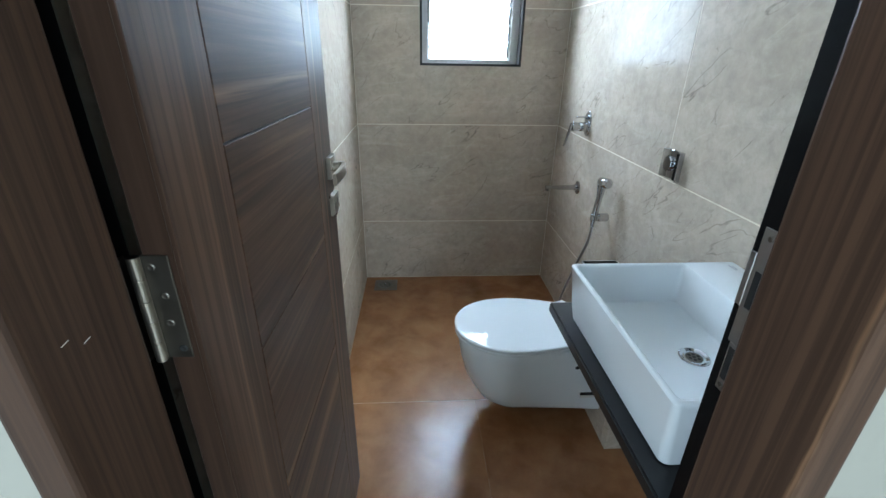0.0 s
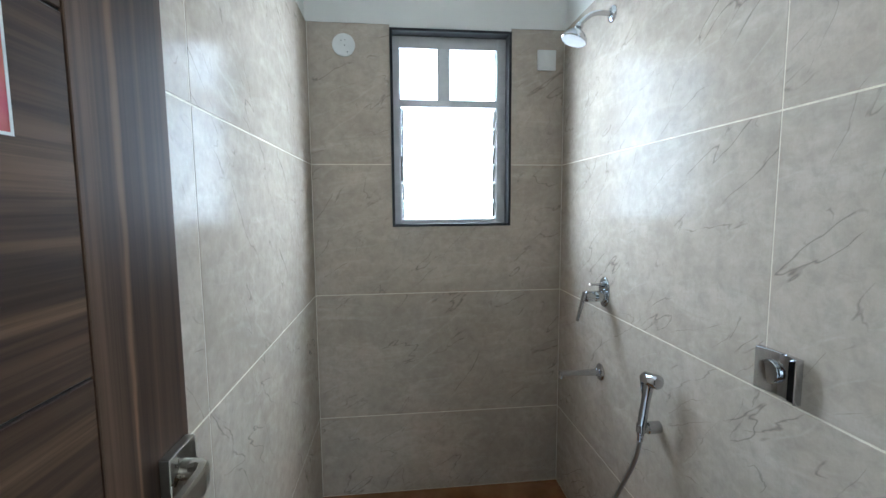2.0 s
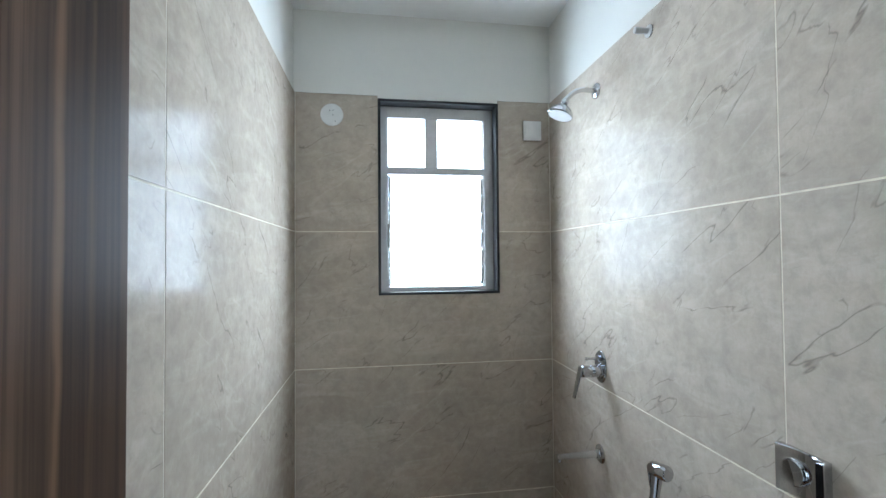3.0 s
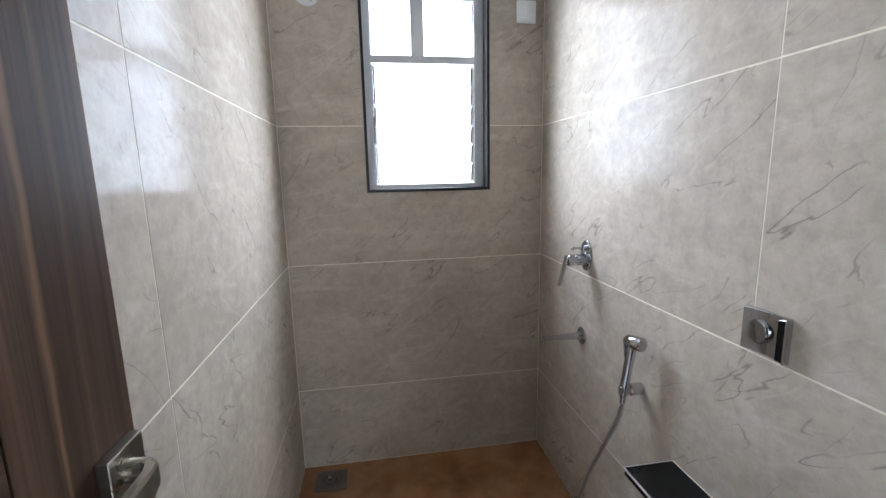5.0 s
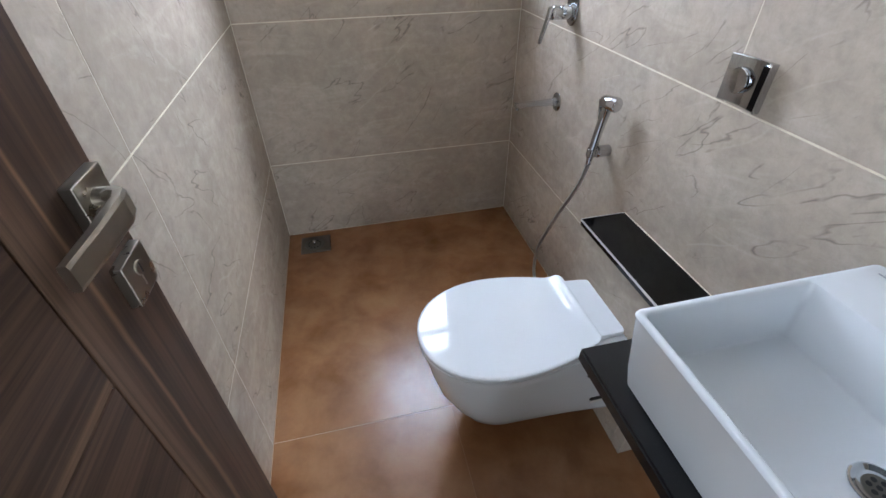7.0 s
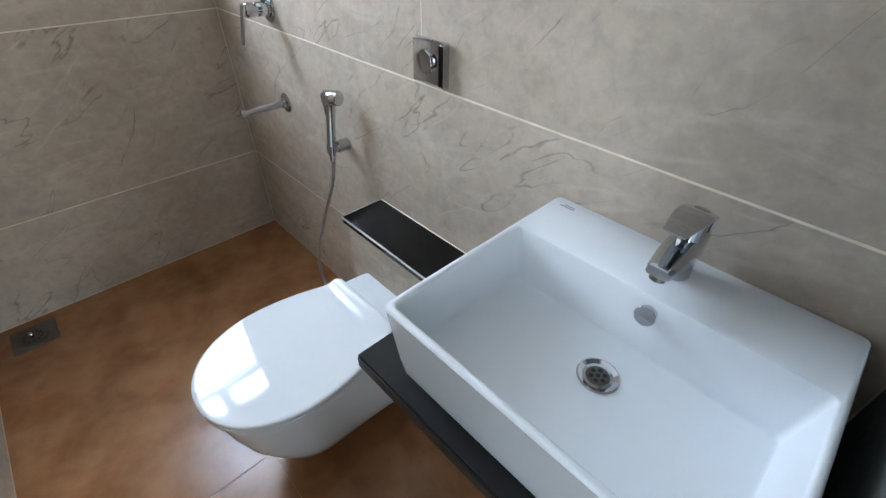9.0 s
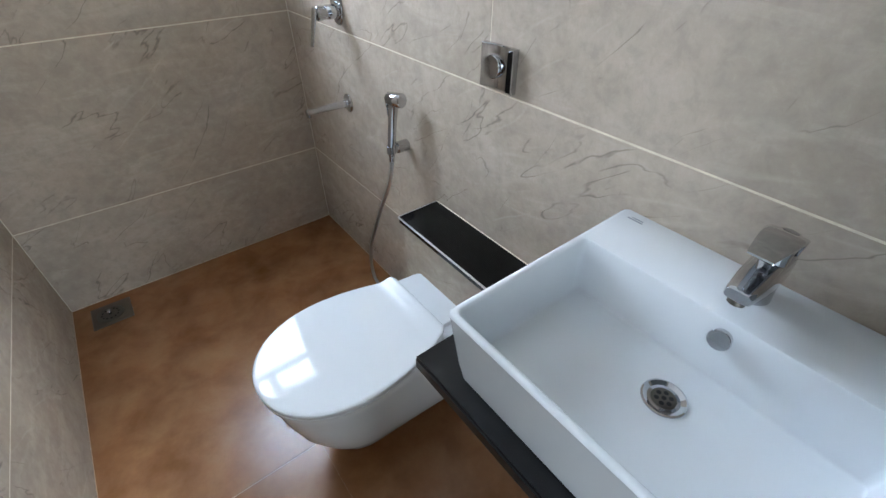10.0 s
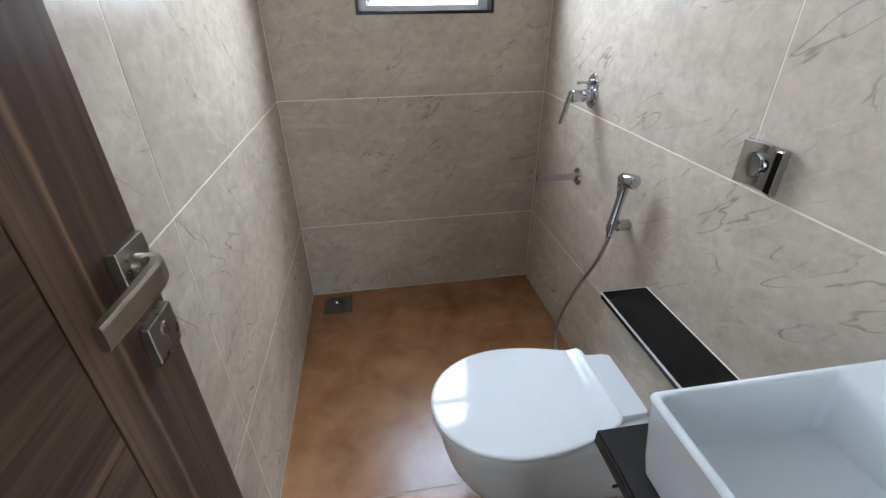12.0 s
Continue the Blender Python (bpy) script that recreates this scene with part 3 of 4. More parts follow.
def build_door():
    """The leaf's own x runs from the hinge to the latch, y into its thickness, z up; its room face is at y = 0."""
    d = structure(new("door_1"), "open dark walnut laminate door with grooved panels and a paper size sign", "door")
    d.matrix_world = pose(*DOOR_AT, 0, 0, DOOR_RZ)
    part("leaf_core", box(0.001, LEAF - 0.001, 0.003, LEAF_TH, 0.008, LEAF_H - 0.001), BLACK, d, "dark core showing in the grooves")
    part("edge_band", box(0.0, LEAF, 0.0045, LEAF_TH + 0.001, 0.006, LEAF_H, 0.001, 1), WOOD_V, d, "walnut edge band of the door")
    part("edge_seam", box(-0.0003, 0.0003, LEAF_TH + 0.0011, LEAF_TH + 0.0014, 0.006, LEAF_H), STEEL, d, "thin chipped pale line along the door's back edge")
    g = 0.0013
    part("stile", box(0.0, GU0 - g, -0.001, 0.005, 0.006, LEAF_H, 0.0008, 1), WOOD_STILE, d, "upright-grained walnut strip")
    part("stile", box(GU1 + g, LEAF, -0.001, 0.005, 0.006, LEAF_H, 0.0008, 1), WOOD_STILE, d, "upright-grained walnut strip")
    levels = [0.006, 0.099, 0.392, 0.685, 0.977, 1.271, 1.565, 1.858, LEAF_H]
    for z0, z1 in zip(levels, levels[1:]):
        part("panel", box(GU0 + g, GU1 - g, -0.001, 0.005, z0 + g, z1 - g, 0.0008, 1), WOOD_H, d, "level-grained walnut panel")
    # hinges
    for z in (1.130, 0.25, 1.85):
        h = part("hinge", turned([(0.0052, -0.0605), (0.0052, 0.0605)], (-0.006, LEAF_TH + 0.0065, z), (0, 0, 1), 16), STEEL, d, "worn steel butt hinge")
        for k in range(5):
            zz = z - 0.0605 + 0.0242 * k
            part("knuckle", turned([(0.0050, 0), (0.0060, 0.0008), (0.0060, 0.0234), (0.0050, 0.0242)], (-0.006, LEAF_TH + 0.0065, zz), (0, 0, 1), 16), NICKEL, h)
        part("plate", box(-0.0025, -0.0002, 0.010, LEAF_TH + 0.003, z - 0.060, z + 0.060, 0.0006, 1), STEEL, h, "steel hinge leaf with screws")
        part("plate", box(-0.012, -0.001, LEAF_TH + 0.017, LEAF_TH + 0.0195, z - 0.060, z + 0.060, 0.0006, 1), STEEL, h, "steel hinge leaf on the jamb")
        for k, dy in ((-0.048, 0.018), (-0.016, 0.024), (0.016, 0.022), (0.048, 0.028)):
            part("screw", turned([(0.0042, 0), (0.0042, 0.0008), (0.003, 0.0014), (0.0012, 0.0010)], (-0.0024, dy, z + k), (-1, 0, 0), 14), STEEL if k > -0.04 else BLACK, h, "small cross-head screw")
    # handle and lock on the room face
    for side in (1,):
        hd = part("lever_handle", box(0.626, 0.681, -0.013, -0.0012, 1.096, 1.148, 0.0012, 2), NICKEL, d, "brushed nickel lever handle on a square rose")
        part("neck", turned([(0.012, 0), (0.0115, 0.010), (0.0110, 0.020)], (0.652, -0.010, 1.122), (0, -1, 0), 24), NICKEL, hd, smooth=40)
        lever = []
        for (u, o), hz, ht in zip(((0.647, 0.022), (0.647, 0.031), (0.641, 0.039), (0.628, 0.042), (0.580, 0.042), (0.530, 0.040)), (0.011, 0.0135, 0.0145, 0.0145, 0.0135, 0.0125), (0.006, 0.006, 0.006, 0.005, 0.0045, 0.0042)):
            lever.append((u, -o, hz, ht))
        bm = bmesh.new()
        rings = []
        for i, (u, y, hz, ht) in enumerate(lever):
            a, b = lever[max(i - 1, 0)], lever[min(i + 1, len(lever) - 1)]
            t = Vector((b[0] - a[0], b[1] - a[1])).normalized()
            nx, ny = -t.y, t.x
            ring = []
            for c, s in ((1, 0.7), (0.7, 1), (-0.7, 1), (-1, 0.7), (-1, -0.7), (-0.7, -1), (0.7, -1), (1, -0.7)):
                ring.append((u + nx * ht * c, y + ny * ht * c, 1.122 + hz * s))
            rings.append(ring)
        loft(bm, rings)
        part("lever", bm, NICKEL, hd, "flat brushed nickel lever")
        lk = part("lock_plate", box(0.626, 0.680, -0.013, -0.0012, 1.004, 1.056, 0.0012, 2), NICKEL, d, "square brushed nickel lock plate with a keyhole")
        bm = turned([(0.0085, 0), (0.0085, 0.0015), (0.0075, 0.002)], (0.653, -0.0128, 1.037), (0, -1, 0), 20)
        add_box(bm, 0.650, 0.656, -0.0145, -0.0128, 1.015, 1.030, 0.001, 1)
        part("cylinder", bm, NICKEL, lk, "steel key cylinder")
        part("keyhole", box(0.6522, 0.6538, -0.0153, -0.0146, 1.031, 1.043), BLACK, lk, "dark key slot")
        part("grub_screw", turned([(0.002, 0), (0.002, 0.0006)], (0.656, -0.006, 1.0959), (0, 0, -1), 10), BLACK, hd)
    return d


door = build_door()


def text_mesh(body, size):
    c = bpy.data.curves.new("text", "FONT")
    c.body, c.size, c.align_x, c.align_y, c.extrude, c.offset = body, size, "CENTER", "CENTER", 0.0003, 0.0008
    ob = new("text", c)
    me = bpy.data.meshes.new_from_object(ob.evaluated_get(bpy.context.evaluated_depsgraph_get()))
    bpy.data.objects.remove(ob)
    return me


def build_sign():
    m = Mat("red_printed_paper", 0.6)
    m.b.inputs["Specular IOR Level"].default_value = 0.15
    v = m.coords((1, 1, 1))
    g = m.t.nodes.new("ShaderNodeSeparateXYZ")
    m.put(g.inputs[0], v)
    col = m.mix(m.ramp(m.maths("MULTIPLY", m.maths("SUBTRACT", g.outputs[2], 1.45), 9.5), (0.0, (0.62, 0.10, 0.13)), (0.45, (0.72, 0.25, 0.12)), (1.0, (0.50, 0.06, 0.15))), m.ramp(m.noise(v, 14, 3), (0.3, (0.70, 0.28, 0.14)), (0.7, (0.45, 0.06, 0.14))), (0.6, 0.15, 0.14))
    m.colour(col)
    s = thing("paper_sign", "red printed paper sign taped to the door, its lower corner lifting", "sign")
    s.matrix_world = pose(*DOOR_AT, 0, 0, DOOR_RZ)
    u0, u1, z0, z1 = 0.176, 0.494, 1.461, 1.5615
    # sheet with a lifting lower corner by the hinge
    bm = bmesh.new()
    nx, nz = 16, 8
    grid = []
    for lay in (0.0, -0.0006):
        rows = []
        for k in range(nz + 1):
            row = []
            for i in range(nx + 1):
                a, b = i / nx, k / nz
                lift = 0.007 * max(0.0, 0.13 - a - 0.6 * b) / 0.13
                row.append(bm.verts.new((u0 + (u1 - u0) * a, -0.0016 - lift + lay, z0 + (z1 - z0) * b + 0.3 * lift)))
            rows.append(row)
        grid.append(rows)
    for rows in grid:
        for k in range(nz):
            for i in range(nx):
                bm.faces.new((rows[k][i], rows[k][i + 1], rows[k + 1][i + 1], rows[k + 1][i]))
    p, q = grid
    rim = [(0, i) for i in range(nx + 1)] + [(k, nx) for k in range(1, nz + 1)] + [(nz, i) for i in range(nx - 1, -1, -1)] + [(k, 0) for k in range(nz - 1, 0, -1)]
    for a, b in zip(rim, rim[1:] + rim[:1]):
        bm.faces.new((p[a[0]][a[1]], p[b[0]][b[1]], q[b[0]][b[1]], q[a[0]][a[1]]))
    part("sheet", bm, m.m, s, "red and orange printed sheet", smooth=50)
    bm = bmesh.new()
    e = 0.0022
    add_box(bm, u0 + 0.04, u1, -0.0026, -0.0021, z0, z0 + e)
    add_box(bm, u0, u1, -0.0026, -0.0021, z1 - e, z1)
    add_box(bm, u1 - e, u1, -0.0026, -0.0021, z0 + e, z1 - e)
    add_box(bm, u0, u0 + e, -0.0026, -0.0021, z0 + 0.03, z1 - e)
    part("border", bm, WHITE_PLASTIC, s, "thin white border")
    me = text_mesh("7'5\" X 4'5\"", 0.045)
    me.transform(pose(0.337, -0.0026, 1.511, 90, 0, 0) @ Matrix.Diagonal((1.25, 1, 1, 1)))
    me.materials.append(plain("dark_print", (0.05, 0.02, 0.035), 0.9))
    t = new("lettering", me)
    t.parent = s
    t["label"] = "dark printed letters"


build_sign()


# ---- toilet ----
CY = 1.396


def seat_ring(z, inset=0.0, front=-0.100, half=0.186, back=0.374, hb=0.140, mid=0.13, n=40):
    """The outline of the seat: a round front, slightly narrowing to a straight back with soft corners."""
    pts = []
    for k in range(n + 1):
        a = radians(90 + 180 * k / n)
        pts.append((mid + (mid - front - inset) * math.copysign(abs(math.cos(a)) ** 0.94, math.cos(a)), (half - inset) * math.copysign(abs(math.sin(a)) ** 0.94, math.sin(a))))
    side = []
    for k in range(1, 13):
        s = k / 12
        side.append((mid + (back - 0.028 - mid) * s, -(half + (hb - half) * s ** 1.8 - inset)))
    r = 0.028
    for k in range(1, 7):
        a = radians(-90 + 90 * k / 6)
        side.append((back - r + (r - inset) * math.cos(a), -(hb - r) + (r - inset) * math.sin(a)))
    pts += side
    pts += [(x, -y) for x, y in side[::-1]]
    return [(x, CY + y, z) for x, y in pts]


def build_toilet():
    t = thing("toilet", "white ceramic wall-hung toilet with closed lid, fixed to the tiled ledge", "toilet", (0.2, CY, 0.0))
    inv = t.matrix_world.inverted()

    def tp(name, bm, mat, label="", smooth=35, parent=None):
        o = part(name, bm, mat, parent or t, label, smooth)
        if parent is None:
            o.matrix_parent_inverse = inv
        return o

    def body(z, front, half, hb, back=0.464, n=30):
        pts = []
        mid = 0.14
        for k in range(n + 1):
            a = radians(90 + 180 * k / n)
            pts.append((mid + (mid - front) * math.copysign(abs(math.cos(a)) ** 0.92, math.cos(a)), half * math.copysign(abs(math.sin(a)) ** 0.92, math.sin(a))))
        side = [(mid + (back - mid) * k / 10, -(half + (hb - half) * (k / 10) ** 1.3)) for k in range(1, 11)]
        pts += side + [(x, -y) for x, y in side[::-1]]
        return [(x, CY + y, z) for x, y in pts]

    rings = [body(0.118, 0.080, 0.095, 0.120), body(0.108, 0.045, 0.115, 0.140), body(0.112, 0.026, 0.122, 0.142), body(0.130, -0.004, 0.133, 0.147),
             body(0.17, -0.028, 0.145, 0.150), body(0.23, -0.056, 0.160, 0.155), body(0.30, -0.074, 0.167, 0.150),
             body(0.36, -0.083, 0.171, 0.146), body(0.391, -0.0855, 0.1735, 0.142), body(0.3965, -0.083, 0.171, 0.139), body(0.3975, -0.073, 0.161, 0.132)]
    tp("bowl", loft(bmesh.new(), rings), CERAMIC, "white glazed ceramic bowl", 50)
    bm = loft(bmesh.new(), [rounded(0.34, 0.4645, CY - 0.100, CY + 0.125, 0.012, z) for z in (0.399, 0.410)] + [rounded(0.342, 0.4645, CY - 0.098, CY + 0.123, 0.012, 0.4125)])
    tp("back_deck", bm, CERAMIC, "flat ceramic deck behind the lid", 40)
    seat = loft(bmesh.new(), [seat_ring(0.4002, 0.012), seat_ring(0.4004, 0.0035), seat_ring(0.4018, 0.0014), seat_ring(0.4092, 0.0012), seat_ring(0.4104, 0.0026), seat_ring(0.4106, 0.012)])
    tp("seat", seat, CERAMIC, "slim white plastic seat", 50)
    lid = [seat_ring(0.4142, 0.012), seat_ring(0.4144, 0.0026), seat_ring(0.4156, 0.0006), seat_ring(0.4245, 0.0), seat_ring(0.4275, 0.002), seat_ring(0.4292, 0.006), seat_ring(0.4296, 0.009), seat_ring(0.4296, 0.012), seat_ring(0.4296, 0.016)]

    def raised(ring, inset_rise):
        out = []
        for x, y, z in ring:
            s = min(1.0, max(0.0, (x - 0.322) / 0.045))
            out.append((x, y, z + 0.016 * s * s * (3 - 2 * s)))
        return out

    lid = [lid[0]] + [raised(r, 0) for r in lid[1:]]
    bm = bmesh.new()
    loft(bm, lid, True, False)
    bm.verts.ensure_lookup_table()
    # top skin: rows across, so that the back lip shows
    last = lid[-1]
    n = len(last)
    vs = [v for v in bm.verts][-n:]
    half = n // 2
    # pairs of points at either side share one x
    # front half: k = 20 is the tip; mirror pairs (20-k, 20+k)
    for k in range(1, 20 + 1):
        a0, b0, a1, b1 = vs[20 - k + 1], vs[20 + k - 1], vs[20 - k], vs[20 + k]
        if k == 1:
            bm.faces.new((a0, a1, b1))
        else:
            bm.faces.new((a0, a1, b1, b0))
    pa, pb = vs[0], vs[40]
    for k in range(18):
        qb, qa = vs[41 + k], vs[n - 1 - k]
        bm.faces.new((pa, qa, qb, pb))
        pa, pb = qa, qb
    tp("lid", bm, CERAMIC, "glossy white lid with a raised back lip", 30)
    for s in (-1, 1):
        c = tp("cover_flap", box(0.332, 0.4635, CY + s * 0.151 - 0.004, CY + s * 0.151 + 0.004, 0.262, 0.385, 0.003, 2), CERAMIC, "moulded side panel")
        tp("fixing_hole", turned([(0.0075, 0), (0.0075, 0.005)], (0.342, CY + s * 0.1545, 0.330), (0, s, 0), 16), BLACK, "dark fixing hole")
        tp("fixing_slot", box(0.372, 0.440, CY + s * 0.154 - 0.0035, CY + s * 0.154 + 0.0035, 0.195, 0.208, 0.002, 1), BLACK, "dark slot at the fixing")
        tp("fixing_plate", box(0.374, 0.438, CY + s * 0.154 - 0.0035, CY + s * 0.154 + 0.0030, 0.184, 0.1945, 0.001, 1), STRIP, "bright metal plate in the slot")


build_toilet()


# ---- tiled ledge that hides the cistern ----
def build_ledge():
    L = structure(new("ledge"), "low tiled cistern ledge with a polished black granite top", "ledge")
    x0, y0, y1, zt = 0.465, 1.158, 1.597, 0.568
    part("ledge_core", box(x0 + TH, XR, y0 + TH, y1 - TH, 0, zt - 0.002), GROUT, L, "cream grout between the ledge's tiles")
    tile("tile", rect(y0, 1.196, 0.002, zt), "x", x0, x0 + TH, L)
    tile("tile", rect(1.198, y1, 0.002, zt), "x", x0, x0 + TH, L)
    tile("tile", rect(x0 + TH, XR, 0.002, zt), "y", y0, y0 + TH, L)
    tile("tile", rect(x0 + TH, XR, 0.002, zt), "y", y1, y1 - TH, L)
    part("ledge_top", box(x0 - 0.013, XR, y0 - 0.006, y1 + 0.004, zt, zt + 0.022, 0.0015, 2), GRANITE_GLOSS, L, "polished black granite ledge top")
    part("trim", box(x0 - 0.0140, x0 - 0.013, y0 - 0.006, y1 + 0.0055, zt + 0.015, zt + 0.0225), STRIP, L, "thin bright edge strip")
    part("trim", box(XR - 0.004, XR - 0.0005, y0 - 0.006, y1 + 0.004, zt + 0.0215, zt + 0.0232), GROUT, L, "pale sealant line")
    part("trim", box(x0 - 0.013, XR, y1 + 0.004, y1 + 0.0055, zt + 0.015, zt + 0.0225), STRIP, L, "thin bright edge strip")


build_ledge()


# ---- basin and its shelf ----
SX0, SY0, SY1, SZ = 0.138, YF, 1.052, 0.727


def build_shelf():
    bm = bmesh.new()
    add_box(bm, SX0, XR, SY0, SY1, SZ - 0.030, SZ)
    edges = [e for e in bm.edges if all(v.co.x < SX0 + 0.01 for v in e.verts) or all(v.co.y > SY1 - 0.01 for v in e.verts)]
    bmesh.ops.bevel(bm, geom=edges, offset=0.004, segments=3, affect="EDGES")
    t = thing("basin_shelf", "black granite shelf slab fixed to the wall under the basin", "shelf")
    part("slab", bm, GRANITE, t, "black granite slab", 30)
    part("sealant", box(SX0 + 0.03, XR - 0.003, SY0, SY0 + 0.003, SZ, SZ + 0.002), GROUT, t, "pale sealant line at the wall")
    part("sealant", box(XR - 0.003, XR, SY0, SY1, SZ, SZ + 0.0015), GROUT, t, "pale sealant line at the wall")
    part("corner_joint", box(XR - 0.0022, XR, YF, YF + 0.0022, SZ + 0.003, TOP), GROUT, wall_front, "pale grout in the corner of the walls")


build_shelf()
BX0, BX1, BY0, BY1, BZ = 0.157, 0.599, 0.488, 0.990, 0.881


def build_basin():
    b = thing("wash_basin", "white rectangular countertop wash basin standing on the black granite shelf", "wash basin", (0.37, 0.75, SZ))
    inv = b.matrix_world.inverted()

    def bp(name, bm, mat, label="", smooth=40, parent=None):
        o = part(name, bm, mat, parent or b, label, smooth)
        if parent is None:
            o.matrix_parent_inverse = inv
        return o

    z0 = SZ + 0.0005
    rings = [rounded(BX0 + 0.024, BX1 - 0.006, BY0 + 0.020, BY1 - 0.020, 0.014, z0),
             rounded(BX0 + 0.018, BX1 - 0.002, BY0 + 0.014, BY1 - 0.014, 0.016, z0 + 0.003),
             rounded(BX0 + 0.012, BX1, BY0 + 0.009, BY1 - 0.009, 0.016, z0 + 0.04),
             rounded(BX0 + 0.002, BX1, BY0 + 0.001, BY1 - 0.001, 0.013, BZ - 0.012),
             rounded(BX0, BX1, BY0, BY1, 0.013, BZ - 0.005),
             rounded(BX0 + 0.0015, BX1 - 0.001, BY0 + 0.0015, BY1 - 0.0015, 0.012, BZ - 0.0015),
             rounded(BX0 + 0.004, BX1 - 0.003, BY0 + 0.004, BY1 - 0.004, 0.010, BZ)]
    ix1 = 0.463
    rings += [rounded(BX0 + 0.010, ix1, BY0 + 0.010, BY1 - 0.010, 0.010, BZ),
              rounded(BX0 + 0.012, ix1 - 0.003, BY0 + 0.012, BY1 - 0.012, 0.010, BZ - 0.0015),
              rounded(BX0 + 0.0135, ix1 - 0.005, BY0 + 0.0135, BY1 - 0.0135, 0.010, BZ - 0.006),
              rounded(BX0 + 0.0520, ix1 - 0.0115, BY0 + 0.0250, BY1 - 0.0230, 0.012, 0.7770),
              rounded(BX0 + 0.0530, ix1 - 0.0125, BY0 + 0.0260, BY1 - 0.0240, 0.011, 0.7748),
              rounded(BX0 + 0.0550, ix1 - 0.0145, BY0 + 0.0280, BY1 - 0.0260, 0.010, 0.7732),
              rounded(BX0 + 0.0580, ix1 - 0.0175, BY0 + 0.0310, BY1 - 0.0290, 0.010, 0.7726),
              rounded(BX0 + 0.100, ix1 - 0.050, BY0 + 0.10, BY1 - 0.10, 0.010, 0.7695)]
    bm = bmesh.new()
    bp("bowl", loft(bm, rings), CERAMIC, "white glazed rectangular bowl with a tap deck", 38)
    # waste
    w = bp("waste", turned([(0.031, 0.0), (0.033, 0.0015), (0.0325, 0.0030), (0.030, 0.0036), (0.0215, -0.0010), (0.0205, -0.0050)], (0.367, 0.737, 0.7696), (0, 0, 1), 36, cap1=False), CHROME, "chrome basin waste", 35)
    g = turned([(0.0190, -0.001), (0.0180, 0.0012)], (0.367, 0.737, 0.7696), (0, 0, 1), 28)
    g = part("grate", g, STEEL, w, "perforated steel grate")
    for k in range(7):
        r, a = (0, 0) if k == 0 else (0.0105, radians(60 * k + 12))
        part("hole", turned([(0.0036, 0), (0.0036, 0.0003)], (0.367 + r * math.cos(a), 0.737 + r * math.sin(a), 0.7709), (0, 0, 1), 12), BLACK, w)
    bp("overflow_cap", turned([(0.0145, -0.006), (0.0148, 0.002), (0.0156, 0.0045), (0.0162, 0.0060), (0.0160, 0.0075), (0.0152, 0.0082), (0.006, 0.0084)], (0.4510, 0.727, 0.852), (-1, 0, 0.22), 28), CHROME, "round chrome overflow cap", 40)
    bm = bmesh.new()
    for k, (yy, w2) in enumerate(((0.953, 0.030), (0.951, 0.022))):
        x = 0.571 + 0.006 * k
        add_box(bm, x - 0.0015, x + 0.0015, yy - w2 / 2, yy + w2 / 2, BZ, BZ + 0.0004)
    bp("maker_mark", bm, plain("grey_print", (0.25, 0.27, 0.32), 0.5), "tiny grey printed bars", 0)


build_basin()


